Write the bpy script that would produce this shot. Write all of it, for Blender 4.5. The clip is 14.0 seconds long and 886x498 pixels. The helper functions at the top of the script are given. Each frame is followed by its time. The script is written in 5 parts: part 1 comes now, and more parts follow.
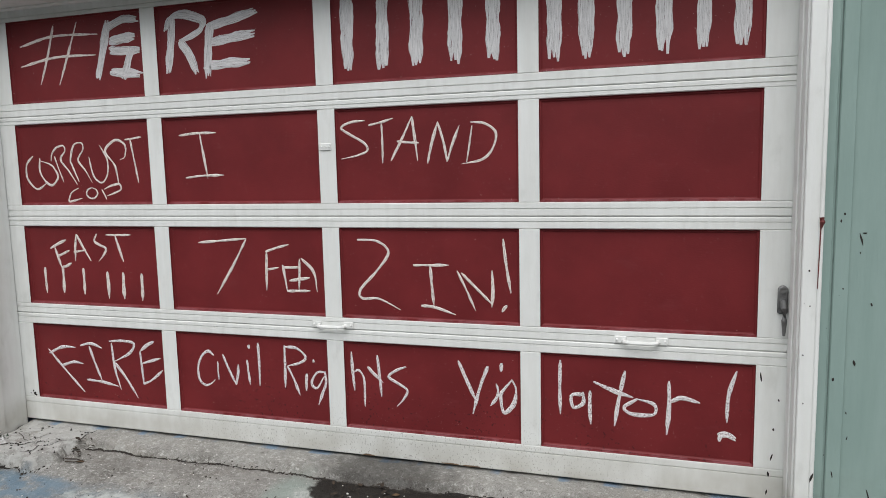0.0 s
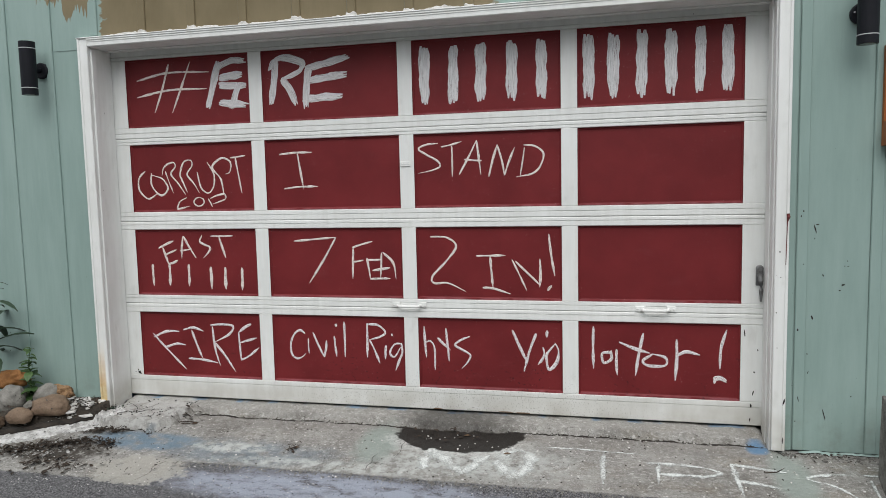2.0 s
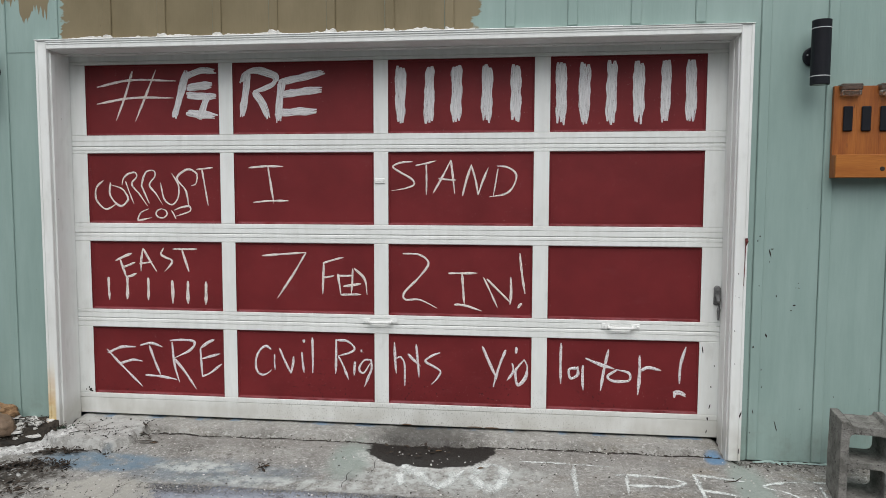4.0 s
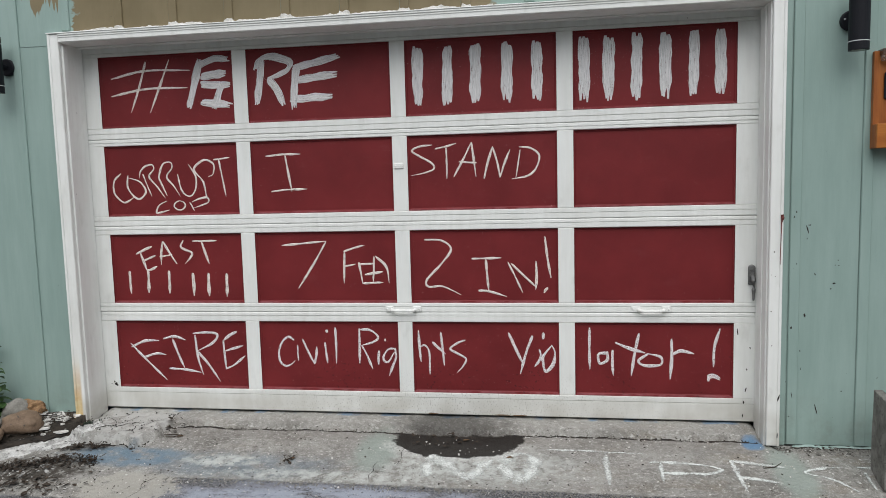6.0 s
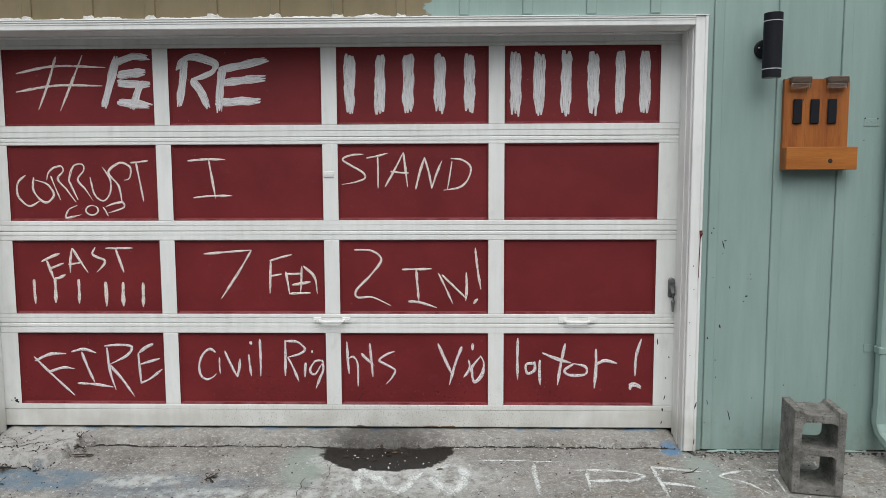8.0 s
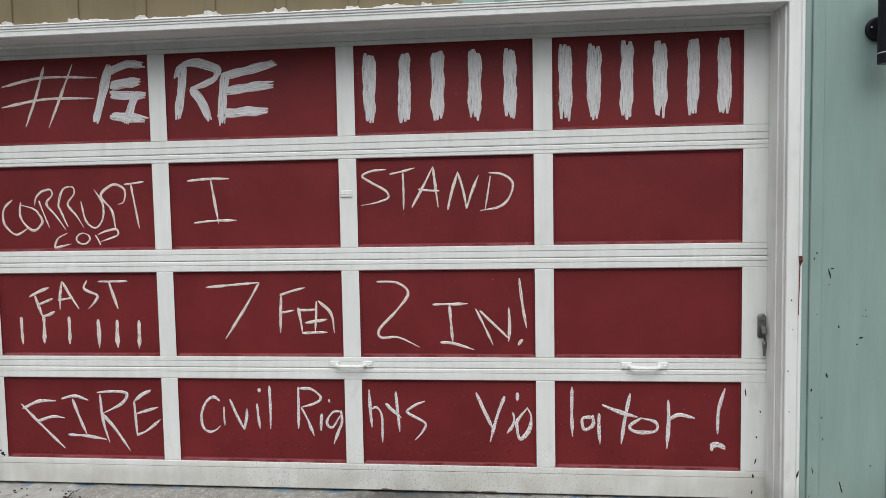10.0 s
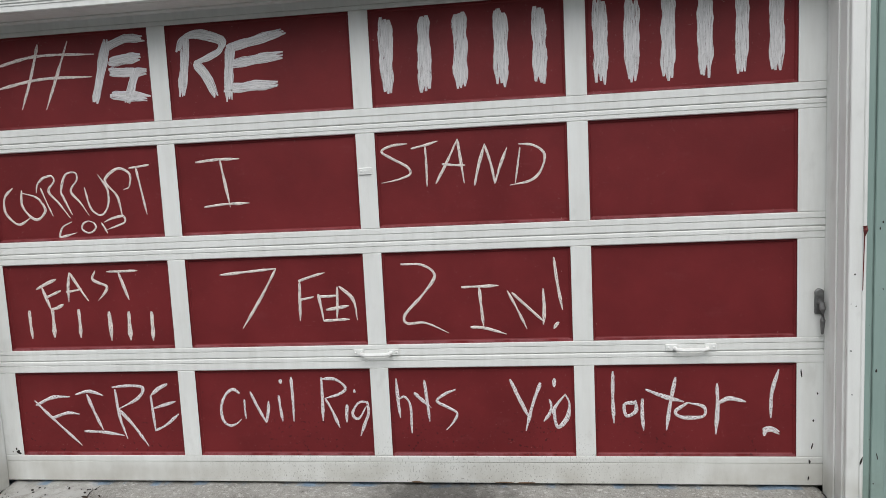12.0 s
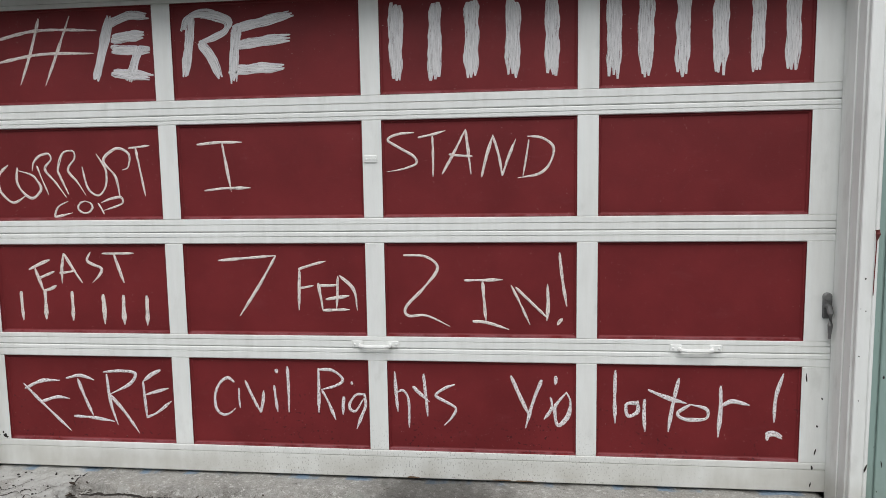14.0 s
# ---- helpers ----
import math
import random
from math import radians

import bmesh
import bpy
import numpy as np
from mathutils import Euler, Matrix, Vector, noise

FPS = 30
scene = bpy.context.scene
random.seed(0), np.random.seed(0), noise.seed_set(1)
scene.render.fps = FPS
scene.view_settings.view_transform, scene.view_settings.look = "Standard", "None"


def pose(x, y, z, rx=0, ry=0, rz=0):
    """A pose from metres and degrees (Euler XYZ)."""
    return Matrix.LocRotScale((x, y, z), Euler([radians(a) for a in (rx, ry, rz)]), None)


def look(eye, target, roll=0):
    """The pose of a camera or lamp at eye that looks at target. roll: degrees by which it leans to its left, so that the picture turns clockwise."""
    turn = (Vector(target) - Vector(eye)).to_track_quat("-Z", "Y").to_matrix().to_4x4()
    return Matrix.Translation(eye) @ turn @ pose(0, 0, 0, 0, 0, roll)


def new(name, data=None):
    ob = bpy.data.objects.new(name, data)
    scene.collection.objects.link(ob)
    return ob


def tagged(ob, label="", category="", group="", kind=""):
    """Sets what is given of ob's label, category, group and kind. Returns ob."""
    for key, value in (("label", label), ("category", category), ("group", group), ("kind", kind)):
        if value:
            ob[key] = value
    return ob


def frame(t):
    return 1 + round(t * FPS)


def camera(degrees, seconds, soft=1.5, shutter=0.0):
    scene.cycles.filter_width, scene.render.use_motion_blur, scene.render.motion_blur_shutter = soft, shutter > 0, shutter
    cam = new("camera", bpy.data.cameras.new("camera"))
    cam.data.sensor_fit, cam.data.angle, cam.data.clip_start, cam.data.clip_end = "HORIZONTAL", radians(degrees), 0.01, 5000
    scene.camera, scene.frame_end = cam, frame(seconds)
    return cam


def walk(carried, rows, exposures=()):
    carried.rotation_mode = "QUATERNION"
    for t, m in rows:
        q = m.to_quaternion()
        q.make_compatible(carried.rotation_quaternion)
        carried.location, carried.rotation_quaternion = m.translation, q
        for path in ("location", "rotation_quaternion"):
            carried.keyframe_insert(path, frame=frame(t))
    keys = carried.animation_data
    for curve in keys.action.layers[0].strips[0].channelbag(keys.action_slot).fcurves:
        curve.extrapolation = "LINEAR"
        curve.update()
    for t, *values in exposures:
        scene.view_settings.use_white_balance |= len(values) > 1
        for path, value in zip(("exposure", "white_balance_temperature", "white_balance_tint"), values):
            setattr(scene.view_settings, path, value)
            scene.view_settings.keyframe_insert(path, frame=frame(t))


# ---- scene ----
cam = camera(64.4, 14.0, 0.6)
EXPOSURE = 0.375
PATH = [
    (0, (3.234, -2.789, 1.297), (2.631, -0.897, 1.062), -1.3),
    (0.5, (3.11, -3.074, 1.311), (2.474, -1.192, 1.085), 0.1),
    (1, (2.942, -3.325, 1.295), (2.508, -1.385, 1.084), 0.8),
    (1.5, (3.023, -3.519, 1.236), (2.527, -1.586, 1.109), 0.6),
    (2, (2.906, -3.762, 1.27), (2.45, -1.823, 1.088), -1.3),
    (2.5, (2.712, -3.911, 1.288), (2.422, -1.937, 1.148), -1.1),
    (5, (2.539, -3.836, 1.331), (2.333, -1.853, 1.169), 0.4),
    (5.5, (2.448, -3.835, 1.357), (2.306, -1.849, 1.165), -0.7),
    (6, (2.623, -3.767, 1.301), (2.324, -1.799, 1.109), -1.5),
    (6.5, (2.486, -3.774, 1.294), (2.195, -1.801, 1.149), -1.8),
    (7, (2.44, -3.764, 1.311), (2.348, -1.771, 1.177), -0.5),
    (7.5, (2.508, -3.758, 1.358), (2.463, -1.766, 1.184), -0.1),
    (8, (2.515, -3.754, 1.34), (2.468, -1.763, 1.154), -0.2),
    (10.5, (2.592, -2.985, 1.334), (2.37, -1.001, 1.214), -1.1),
    (11, (2.44, -2.895, 1.457), (2.382, -0.91, 1.219), -3.0),
    (11.5, (2.581, -2.903, 1.432), (2.378, -0.931, 1.167), -2.5),
    (12, (2.511, -2.944, 1.373), (2.26, -0.972, 1.154), -2.8),
    (12.5, (2.492, -2.931, 1.398), (2.314, -0.953, 1.161), -4.7),
    (13, (2.567, -2.905, 1.358), (2.288, -0.937, 1.145), -1.0),
    (13.5, (2.517, -2.902, 1.358), (2.283, -0.93, 1.117), -1.3),
    (14, (2.456, -2.901, 1.335), (2.226, -0.926, 1.115), -0.9),
]
walk(cam, [(t, look(eye, target, roll)) for t, eye, target, roll in PATH], [(0, EXPOSURE), (14, EXPOSURE)])

# ---- world, sun, exposure ----
world = bpy.data.worlds.new("overcast_sky")
scene.world = world
world.use_nodes = True
wn = world.node_tree
sky = wn.nodes.new("ShaderNodeTexSky")
sky.sky_type = "NISHITA"
sky.sun_disc = False
sky.sun_elevation, sky.sun_rotation = radians(56), radians(176)
cloud = wn.nodes.new("ShaderNodeHueSaturation")
cloud.inputs["Saturation"].default_value = 0.22
wn.links.new(sky.outputs[0], cloud.inputs["Color"])
wn.links.new(cloud.outputs[0], wn.nodes["Background"].inputs["Color"])
wn.nodes["Background"].inputs["Strength"].default_value = 0.14
sun_data = bpy.data.lights.new("sun", "SUN")
sun_data.energy, sun_data.angle, sun_data.color = 1.55, radians(55), (1.0, 0.985, 0.97)
sun = new("sun", sun_data)
sun.matrix_world = look((0.5, -6.7, 10), (0, 0, 0))


# ---- materials ----
class Graph:
    """Short hand for shader nodes."""

    def __init__(self, name):
        self.material = bpy.data.materials.new(name)
        self.material.use_nodes = True
        self.tree = self.material.node_tree
        self.bsdf = self.tree.nodes["Principled BSDF"]
        self.place = self.tree.nodes.new("ShaderNodeNewGeometry").outputs["Position"]

    def put(self, socket, value):
        if isinstance(value, bpy.types.NodeSocket):
            self.tree.links.new(value, socket)
        elif socket.type == "RGBA" and len(value) == 3:
            socket.default_value = (*value, 1)
        else:
            socket.default_value = value

    def math(self, op, a, b=0.0, c=0.0):
        n = self.tree.nodes.new("ShaderNodeMath")
        n.operation = op
        for s, v in zip(n.inputs, (a, b, c)):
            self.put(s, v)
        return n.outputs[0]

    def scaled(self, where, by, shift=(0, 0, 0)):
        n = self.tree.nodes.new("ShaderNodeMapping")
        self.put(n.inputs["Vector"], where)
        n.inputs["Scale"].default_value = by
        n.inputs["Location"].default_value = shift
        return n.outputs[0]

    def noise(self, scale, detail=3.0, rough=0.55, by=(1, 1, 1), shift=(0, 0, 0), where=None):
        n = self.tree.nodes.new("ShaderNodeTexNoise")
        self.put(n.inputs["Vector"], self.scaled(where or self.place, by, shift))
        n.inputs["Scale"].default_value, n.inputs["Detail"].default_value, n.inputs["Roughness"].default_value = scale, detail, rough
        return n.outputs["Fac"]

    def step(self, value, low, high):
        n = self.tree.nodes.new("ShaderNodeMapRange")
        n.interpolation_type = "SMOOTHSTEP"
        self.put(n.inputs["Value"], value)
        self.put(n.inputs["From Min"], low)
        self.put(n.inputs["From Max"], high)
        return n.outputs[0]

    def mix(self, fac, a, b):
        n = self.tree.nodes.new("ShaderNodeMix")
        n.data_type = "RGBA"
        self.put(n.inputs[0], fac)
        self.put(n.inputs[6], a)
        self.put(n.inputs[7], b)
        return n.outputs[2]

    def axes(self):
        n = self.tree.nodes.new("ShaderNodeSeparateXYZ")
        self.put(n.inputs[0], self.place)
        return n.outputs

    def bump(self, height, strength, distance=0.004):
        n = self.tree.nodes.new("ShaderNodeBump")
        self.put(n.inputs["Height"], height)
        n.inputs["Strength"].default_value, n.inputs["Distance"].default_value = strength, distance
        self.put(self.bsdf.inputs["Normal"], n.outputs[0])

    def done(self, colour, rough, metal=0.0):
        self.put(self.bsdf.inputs["Base Color"], colour)
        self.put(self.bsdf.inputs["Roughness"], rough)
        self.bsdf.inputs["Metallic"].default_value = metal
        return self.material


def surface(name, one, two, rough=0.6, stain=3.0, grain=90.0, by=(1, 1, 1), bump=0.3, specks=0.0, speck=(0.05, 0.045, 0.04), metal=0.0, speck_scale=60.0, depth=0.003, shine=0.5):
    """Two tones at the scale of stains and of grain, fine relief, and specks of dirt."""
    g = Graph(name)
    broad, fine = g.noise(stain, 4, by=by), g.noise(grain, 3, by=by, shift=(3, 1, 2))
    tone = g.math("ADD", g.math("MULTIPLY", broad, 0.65), g.math("MULTIPLY", fine, 0.35))
    colour = g.mix(g.step(tone, 0.32, 0.68), one, two)
    if specks:
        dots = g.math("MULTIPLY", g.step(g.noise(speck_scale, 2, by=by, shift=(7, 7, 7)), 0.70 - 0.1 * specks, 0.76 - 0.1 * specks), g.step(g.noise(stain * 1.7, 3, shift=(5, 2, 9)), 0.42, 0.6))
        colour = g.mix(dots, colour, speck)
    g.bsdf.inputs["Specular IOR Level"].default_value = shine
    g.bump(fine, bump, depth)
    return g.done(colour, g.math("ADD", rough - 0.08, g.math("MULTIPLY", broad, 0.16)), metal)


def white_paint(name):
    """Chalky off-white paint with grey grime, fine vertical streaks and dark flecks towards where rain splashes."""
    g = Graph(name)
    x, y, z = g.axes()
    broad, streak = g.noise(2.2, 5), g.noise(9, 4, by=(3, 3, 0.35), shift=(1, 4, 2))
    colour = g.mix(g.step(g.math("ADD", g.math("MULTIPLY", broad, 0.5), g.math("MULTIPLY", streak, 0.5)), 0.3, 0.7), (0.725, 0.735, 0.705), (0.825, 0.84, 0.815))
    grime = g.math("MULTIPLY", g.step(g.noise(14, 5, by=(1, 1, 0.5), shift=(2, 8, 1)), 0.54, 0.80), 0.30)
    colour = g.mix(grime, colour, (0.45, 0.45, 0.41))
    splash = g.math("MULTIPLY", g.math("MULTIPLY", g.math("MULTIPLY", g.math("MULTIPLY", g.step(z, 0.30, 0.0), g.step(y, -0.05, -0.02)), g.math("MULTIPLY", g.step(x, 0.7, 1.5), g.step(x, 3.4, 2.6))), g.step(g.noise(2.2, 3, shift=(5, 1, 1)), 0.30, 0.52)), g.step(g.noise(150, 2, by=(1, 1, 0.6)), 0.59, 0.65))
    colour = g.mix(g.math("MULTIPLY", splash, 0.72), colour, (0.07, 0.065, 0.055))
    mud = g.math("MULTIPLY", g.step(z, 0.16, -0.02), g.step(g.noise(5, 4, shift=(9, 1, 5)), 0.35, 0.7))
    colour = g.mix(g.math("MULTIPLY", mud, 0.55), colour, (0.30, 0.27, 0.21))
    film = g.math("MULTIPLY", g.step(g.math("ADD", z, g.math("MULTIPLY", g.math("SUBTRACT", broad, 0.5), 0.12)), 0.16, 0.07), g.step(g.noise(3.5, 4, 0.65, by=(1, 1, 0.4), shift=(1, 5, 5)), 0.22, 0.55))
    colour = g.mix(g.math("MULTIPLY", film, 0.45), colour, (0.47, 0.455, 0.40))
    rust = g.math("MULTIPLY", g.math("MULTIPLY", g.step(x, -0.020, -0.034), g.step(y, -0.190, -0.197)), g.step(g.math("ADD", z, g.math("MULTIPLY", broad, 0.25)), 0.52, 0.16))
    colour = g.mix(g.math("MULTIPLY", rust, 0.9), colour, g.mix(g.step(g.noise(16, 4, shift=(2, 2, 2)), 0.35, 0.65), (0.60, 0.36, 0.10), (0.72, 0.58, 0.30)))
    fleck = g.math("MULTIPLY", g.step(g.noise(55, 2, by=(1, 1, 0.5), shift=(6, 3, 3)), 0.75, 0.775), g.step(g.noise(3, 2, shift=(4, 4, 1)), 0.52, 0.62))
    colour = g.mix(fleck, colour, (0.06, 0.055, 0.05))
    g.bump(g.math("ADD", g.noise(220, 2, by=(1, 1, 0.25)), g.math("MULTIPLY", g.noise(30, 3), 0.6)), 0.25, 0.002)
    return g.done(colour, 0.55)


def red_paint(name):
    """Dark red gloss gone dull: cloudy, rubbed paler in places, dust and dark spots low down."""
    g = Graph(name)
    x, y, z = g.axes()
    cloud_tone = g.noise(3.2, 5, 0.6)
    colour = g.mix(g.step(cloud_tone, 0.3, 0.7), (0.136, 0.0150, 0.0172), (0.180, 0.0200, 0.0226))
    colour = g.mix(g.math("MULTIPLY", g.step(g.noise(11, 5, 0.65, by=(0.6, 1, 1.6), shift=(3, 2, 8)), 0.58, 0.8), 0.30), colour, (0.20, 0.045, 0.05))
    dots = g.math("MULTIPLY", g.step(z, 0.62, 0.1), g.math("MULTIPLY", g.step(g.noise(62, 2), 0.62, 0.67), g.step(g.noise(3.5, 3, shift=(1, 1, 6)), 0.40, 0.54)))
    colour = g.mix(g.math("MULTIPLY", dots, 0.75), colour, (0.035, 0.008, 0.010))
    # pale pink bottom edges: worn paint plus the moulding's highlight, put into the colour
    worn = 0.0
    for foot in (0.132, 0.637, 1.145, 1.652):
        worn = g.math("ADD", worn, g.math("MULTIPLY", g.step(z, foot - 0.002, foot + 0.001), g.step(z, foot + 0.011, foot + 0.006)))
    colour = g.mix(g.math("MULTIPLY", worn, g.math("MULTIPLY", g.step(g.noise(13, 5, 0.7, by=(1, 1, 0.2), shift=(6, 6, 2)), 0.36, 0.62), 0.40)), colour, (0.40, 0.17, 0.19))
    dust = g.step(g.noise(170, 1, shift=(8, 8, 8)), 0.76, 0.79)
    colour = g.mix(g.math("MULTIPLY", dust, 0.6), colour, (0.5, 0.36, 0.34))
    g.bsdf.inputs["Specular IOR Level"].default_value = 0.25
    g.bump(g.math("ADD", g.noise(260, 2, by=(0.3, 1, 1)), g.noise(25, 3)), 0.18, 0.0015)
    return g.done(colour, g.math("ADD", 0.42, g.math("MULTIPLY", cloud_tone, 0.22)))


def wall_paint(name):
    """Sage-teal house paint; over the garage opening the older tan coat is still showing, with a brushed, ragged border."""
    g = Graph(name)
    x, y, z = g.axes()
    brush = g.noise(9, 4, 0.6, by=(2.2, 1, 0.25))
    broad = g.noise(1.6, 5, 0.6, by=(1.4, 1, 0.5), shift=(2, 0, 3))
    teal = g.mix(g.step(g.math("ADD", g.math("MULTIPLY", broad, 0.6), g.math("MULTIPLY", brush, 0.4)), 0.32, 0.7), (0.235, 0.335, 0.302), (0.300, 0.405, 0.372))
    tan = g.mix(g.step(g.noise(3, 5, 0.6, by=(1, 1, 0.5), shift=(8, 0, 1)), 0.3, 0.7), (0.165, 0.130, 0.066), (0.225, 0.180, 0.100))
    edge = g.math("MULTIPLY", g.math("SUBTRACT", g.noise(14, 3, 0.6, by=(0.5, 1, 1.2), shift=(5, 0, 5)), 0.5), 0.22)
    inside = g.math("MULTIPLY", g.step(g.math("SUBTRACT", x, edge), 0.072, 0.088), g.step(g.math("ADD", x, edge), 2.375, 2.355))
    drips = g.math("MULTIPLY", g.math("SUBTRACT", g.noise(7.5, 3, 0.7, by=(1.6, 1, 0.12), shift=(1, 0, 7)), 0.5), 0.7)
    above = g.math("MULTIPLY", g.step(g.math("SUBTRACT", z, drips), 2.385, 2.40), g.math("MULTIPLY", g.step(x, -0.36, -0.34), g.step(x, 0.12, 0.10)))
    coat = g.math("MULTIPLY", g.math("MAXIMUM", inside, above), g.step(z, 2.11, 2.12))
    colour = g.mix(coat, teal, tan)
    dirt = g.math("MULTIPLY", g.step(z, 0.35, -0.1), g.step(g.noise(8, 5, 0.65), 0.4, 0.75))
    colour = g.mix(g.math("MULTIPLY", dirt, 0.5), colour, (0.16, 0.18, 0.14))
    specks = g.math("MULTIPLY", g.step(g.noise(75, 2, by=(1, 1, 0.6), shift=(2, 2, 2)), 0.745, 0.765), g.step(g.noise(2.4, 2, shift=(7, 0, 3)), 0.5, 0.62))
    colour = g.mix(specks, colour, (0.03, 0.035, 0.03))
    g.bump(g.math("ADD", g.noise(60, 4, 0.6, by=(1.8, 1, 0.12)), g.math("MULTIPLY", g.noise(6, 3), 0.7)), 0.35, 0.003)
    return g.done(colour, 0.62)


def ground_mat(name):
    """Worn concrete apron running into asphalt: pale cement skin, exposed grit, blue and white paint spills, an asphalt patch, a wet hollow by the sill."""
    g = Graph(name)
    x, y, z = g.axes()
    wob_a = g.math("MULTIPLY", g.math("SUBTRACT", g.noise(7, 5, 0.65), 0.5), 0.34)
    wob_b = g.math("MULTIPLY", g.math("SUBTRACT", g.noise(22, 4, 0.65, shift=(4, 4, 4)), 0.5), 0.30)

    def blob(cx, cy, rx, ry, ragged=1.0, soft=0.12):
        dx = g.math("DIVIDE", g.math("SUBTRACT", x, cx), rx)
        dy = g.math("DIVIDE", g.math("SUBTRACT", y, cy), ry)
        r = g.math("SQRT", g.math("ADD", g.math("MULTIPLY", dx, dx), g.math("MULTIPLY", dy, dy)))
        r = g.math("ADD", r, g.math("MULTIPLY", g.math("ADD", wob_a, wob_b), ragged * 2.2))
        return g.step(r, 1.0 + soft, 1.0 - soft)

    tone = g.math("ADD", g.math("MULTIPLY", g.noise(4, 6, 0.65), 0.6), g.math("MULTIPLY", g.noise(38, 4, 0.7, shift=(2, 2, 0)), 0.4))
    colour = g.mix(g.step(tone, 0.34, 0.66), (0.178, 0.171, 0.154), (0.405, 0.396, 0.368))
    blot = g.step(g.noise(11, 6, 0.8, shift=(6, 1, 3)), 0.52, 0.60)
    colour = g.mix(g.math("MULTIPLY", blot, 0.40), colour, (0.15, 0.138, 0.118))
    brown = g.step(g.noise(5, 5, 0.7, by=(0.7, 1.4, 1), shift=(3, 1, 8)), 0.50, 0.66)
    colour = g.mix(g.math("MULTIPLY", brown, g.math("ADD", 0.25, g.math("MULTIPLY", g.step(x, 2.6, 3.9), 0.35))), colour, (0.235, 0.195, 0.140))
    pale = g.step(g.noise(8, 6, 0.8, shift=(1, 9, 3)), 0.55, 0.61)
    colour = g.mix(g.math("MULTIPLY", pale, 0.5), colour, (0.41, 0.41, 0.388))
    grit = g.noise(330, 2, 0.7)
    colour = g.mix(g.math("MULTIPLY", g.step(grit, 0.54, 0.70), 0.5), colour, (0.55, 0.54, 0.50))
    colour = g.mix(g.math("MULTIPLY", g.step(g.noise(240, 2, 0.7, shift=(1, 6, 2)), 0.58, 0.68), 0.35), colour, (0.07, 0.065, 0.055))
    lip = g.step(y, -0.13, -0.08)
    colour = g.mix(g.math("MULTIPLY", lip, 0.50), colour, (0.39, 0.381, 0.351))
    near_y = g.math("ADD", y, g.math("MULTIPLY", g.math("ADD", wob_a, wob_b), 0.07))
    near_x = g.math("ADD", x, g.math("MULTIPLY", g.math("ADD", wob_a, wob_b), 0.12))
    pits = g.noise(140, 3, 0.75, shift=(3, 5, 1))
    colour = g.mix(g.math("MULTIPLY", g.step(pits, 0.58, 0.64), 0.50), colour, (0.075, 0.07, 0.06))
    colour = g.mix(g.math("MULTIPLY", g.step(pits, 0.43, 0.34), 0.65), colour, (0.52, 0.51, 0.48))
    mottle = g.noise(48, 6, 0.8, by=(0.8, 1.2, 1), shift=(9, 4, 2))
    colour = g.mix(g.math("MULTIPLY", g.step(mottle, 0.60, 0.65), 0.75), colour, (0.10, 0.092, 0.078))
    colour = g.mix(g.math("MULTIPLY", g.step(mottle, 0.45, 0.38), 0.70), colour, (0.66, 0.65, 0.62))
    foot = g.math("MULTIPLY", g.math("MULTIPLY", g.step(y, -0.34, -0.20), g.step(y, -0.12, -0.15)), g.step(x, 0.44, 0.52))
    colour = g.mix(g.math("MULTIPLY", foot, 0.22), colour, (0.155, 0.14, 0.12))
    slab = g.math("MULTIPLY", g.step(near_x, 0.475, 0.455), g.step(near_y, -0.388, -0.370))
    colour = g.mix(g.math("MULTIPLY", slab, g.math("ADD", 0.30, g.math("MULTIPLY", g.step(g.noise(15, 5, 0.7, shift=(3, 3, 9)), 0.42, 0.56), 0.62))), colour, (0.50, 0.50, 0.475))
    muck = g.math("MULTIPLY", g.math("MAXIMUM", blob(-0.02, -0.66, 0.30, 0.11, 1.3, 0.3), blob(0.12, -0.425, 0.17, 0.03, 1.0, 0.4)), g.step(g.noise(30, 5, 0.7, shift=(2, 7, 1)), 0.36, 0.52))
    colour = g.mix(g.math("MULTIPLY", muck, 0.9), colour, (0.045, 0.036, 0.027))
    asphalt = g.math("MAXIMUM", g.math("MULTIPLY", g.step(near_y, -0.662, -0.676), g.step(g.math("ADD", x, wob_b), 0.74, 0.80)), g.step(near_y, -0.872, -0.89))
    stones = g.noise(120, 3, 0.75, shift=(5, 8, 1))
    colour = g.mix(asphalt, colour, g.mix(g.step(g.math("ADD", g.math("MULTIPLY", grit, 0.4), g.math("MULTIPLY", stones, 0.6)), 0.43, 0.62), (0.045, 0.045, 0.047), (0.30, 0.30, 0.305)))
    lavender = g.math("MULTIPLY", blob(1.62, -0.83, 0.78, 0.13, 1.0, 0.4), g.step(g.math("ADD", g.math("MULTIPLY", g.noise(16, 5, 0.7, by=(0.4, 1, 1)), 0.7), g.math("MULTIPLY", grit, 0.3)), 0.36, 0.52))
    colour = g.mix(g.math("MULTIPLY", lavender, 0.85), colour, (0.41, 0.45, 0.53))
    cream = g.math("MULTIPLY", blob(0.60, -0.775, 0.25, 0.14, 1.5, 0.08), g.step(g.noise(18, 5, 0.7, shift=(8, 3, 3)), 0.30, 0.46))
    colour = g.mix(g.math("MULTIPLY", cream, 0.75), colour, (0.46, 0.445, 0.395))
    blue = g.math("MULTIPLY", g.math("MAXIMUM", blob(0.44, -0.49, 0.34, 0.095, 0.9, 0.35), g.math("MULTIPLY", blob(1.05, -0.54, 0.5, 0.11, 1.4, 0.5), 0.5)), g.step(g.noise(12, 4, 0.6), 0.25, 0.55))
    colour = g.mix(g.math("MULTIPLY", blue, 0.72), colour, (0.135, 0.235, 0.32))
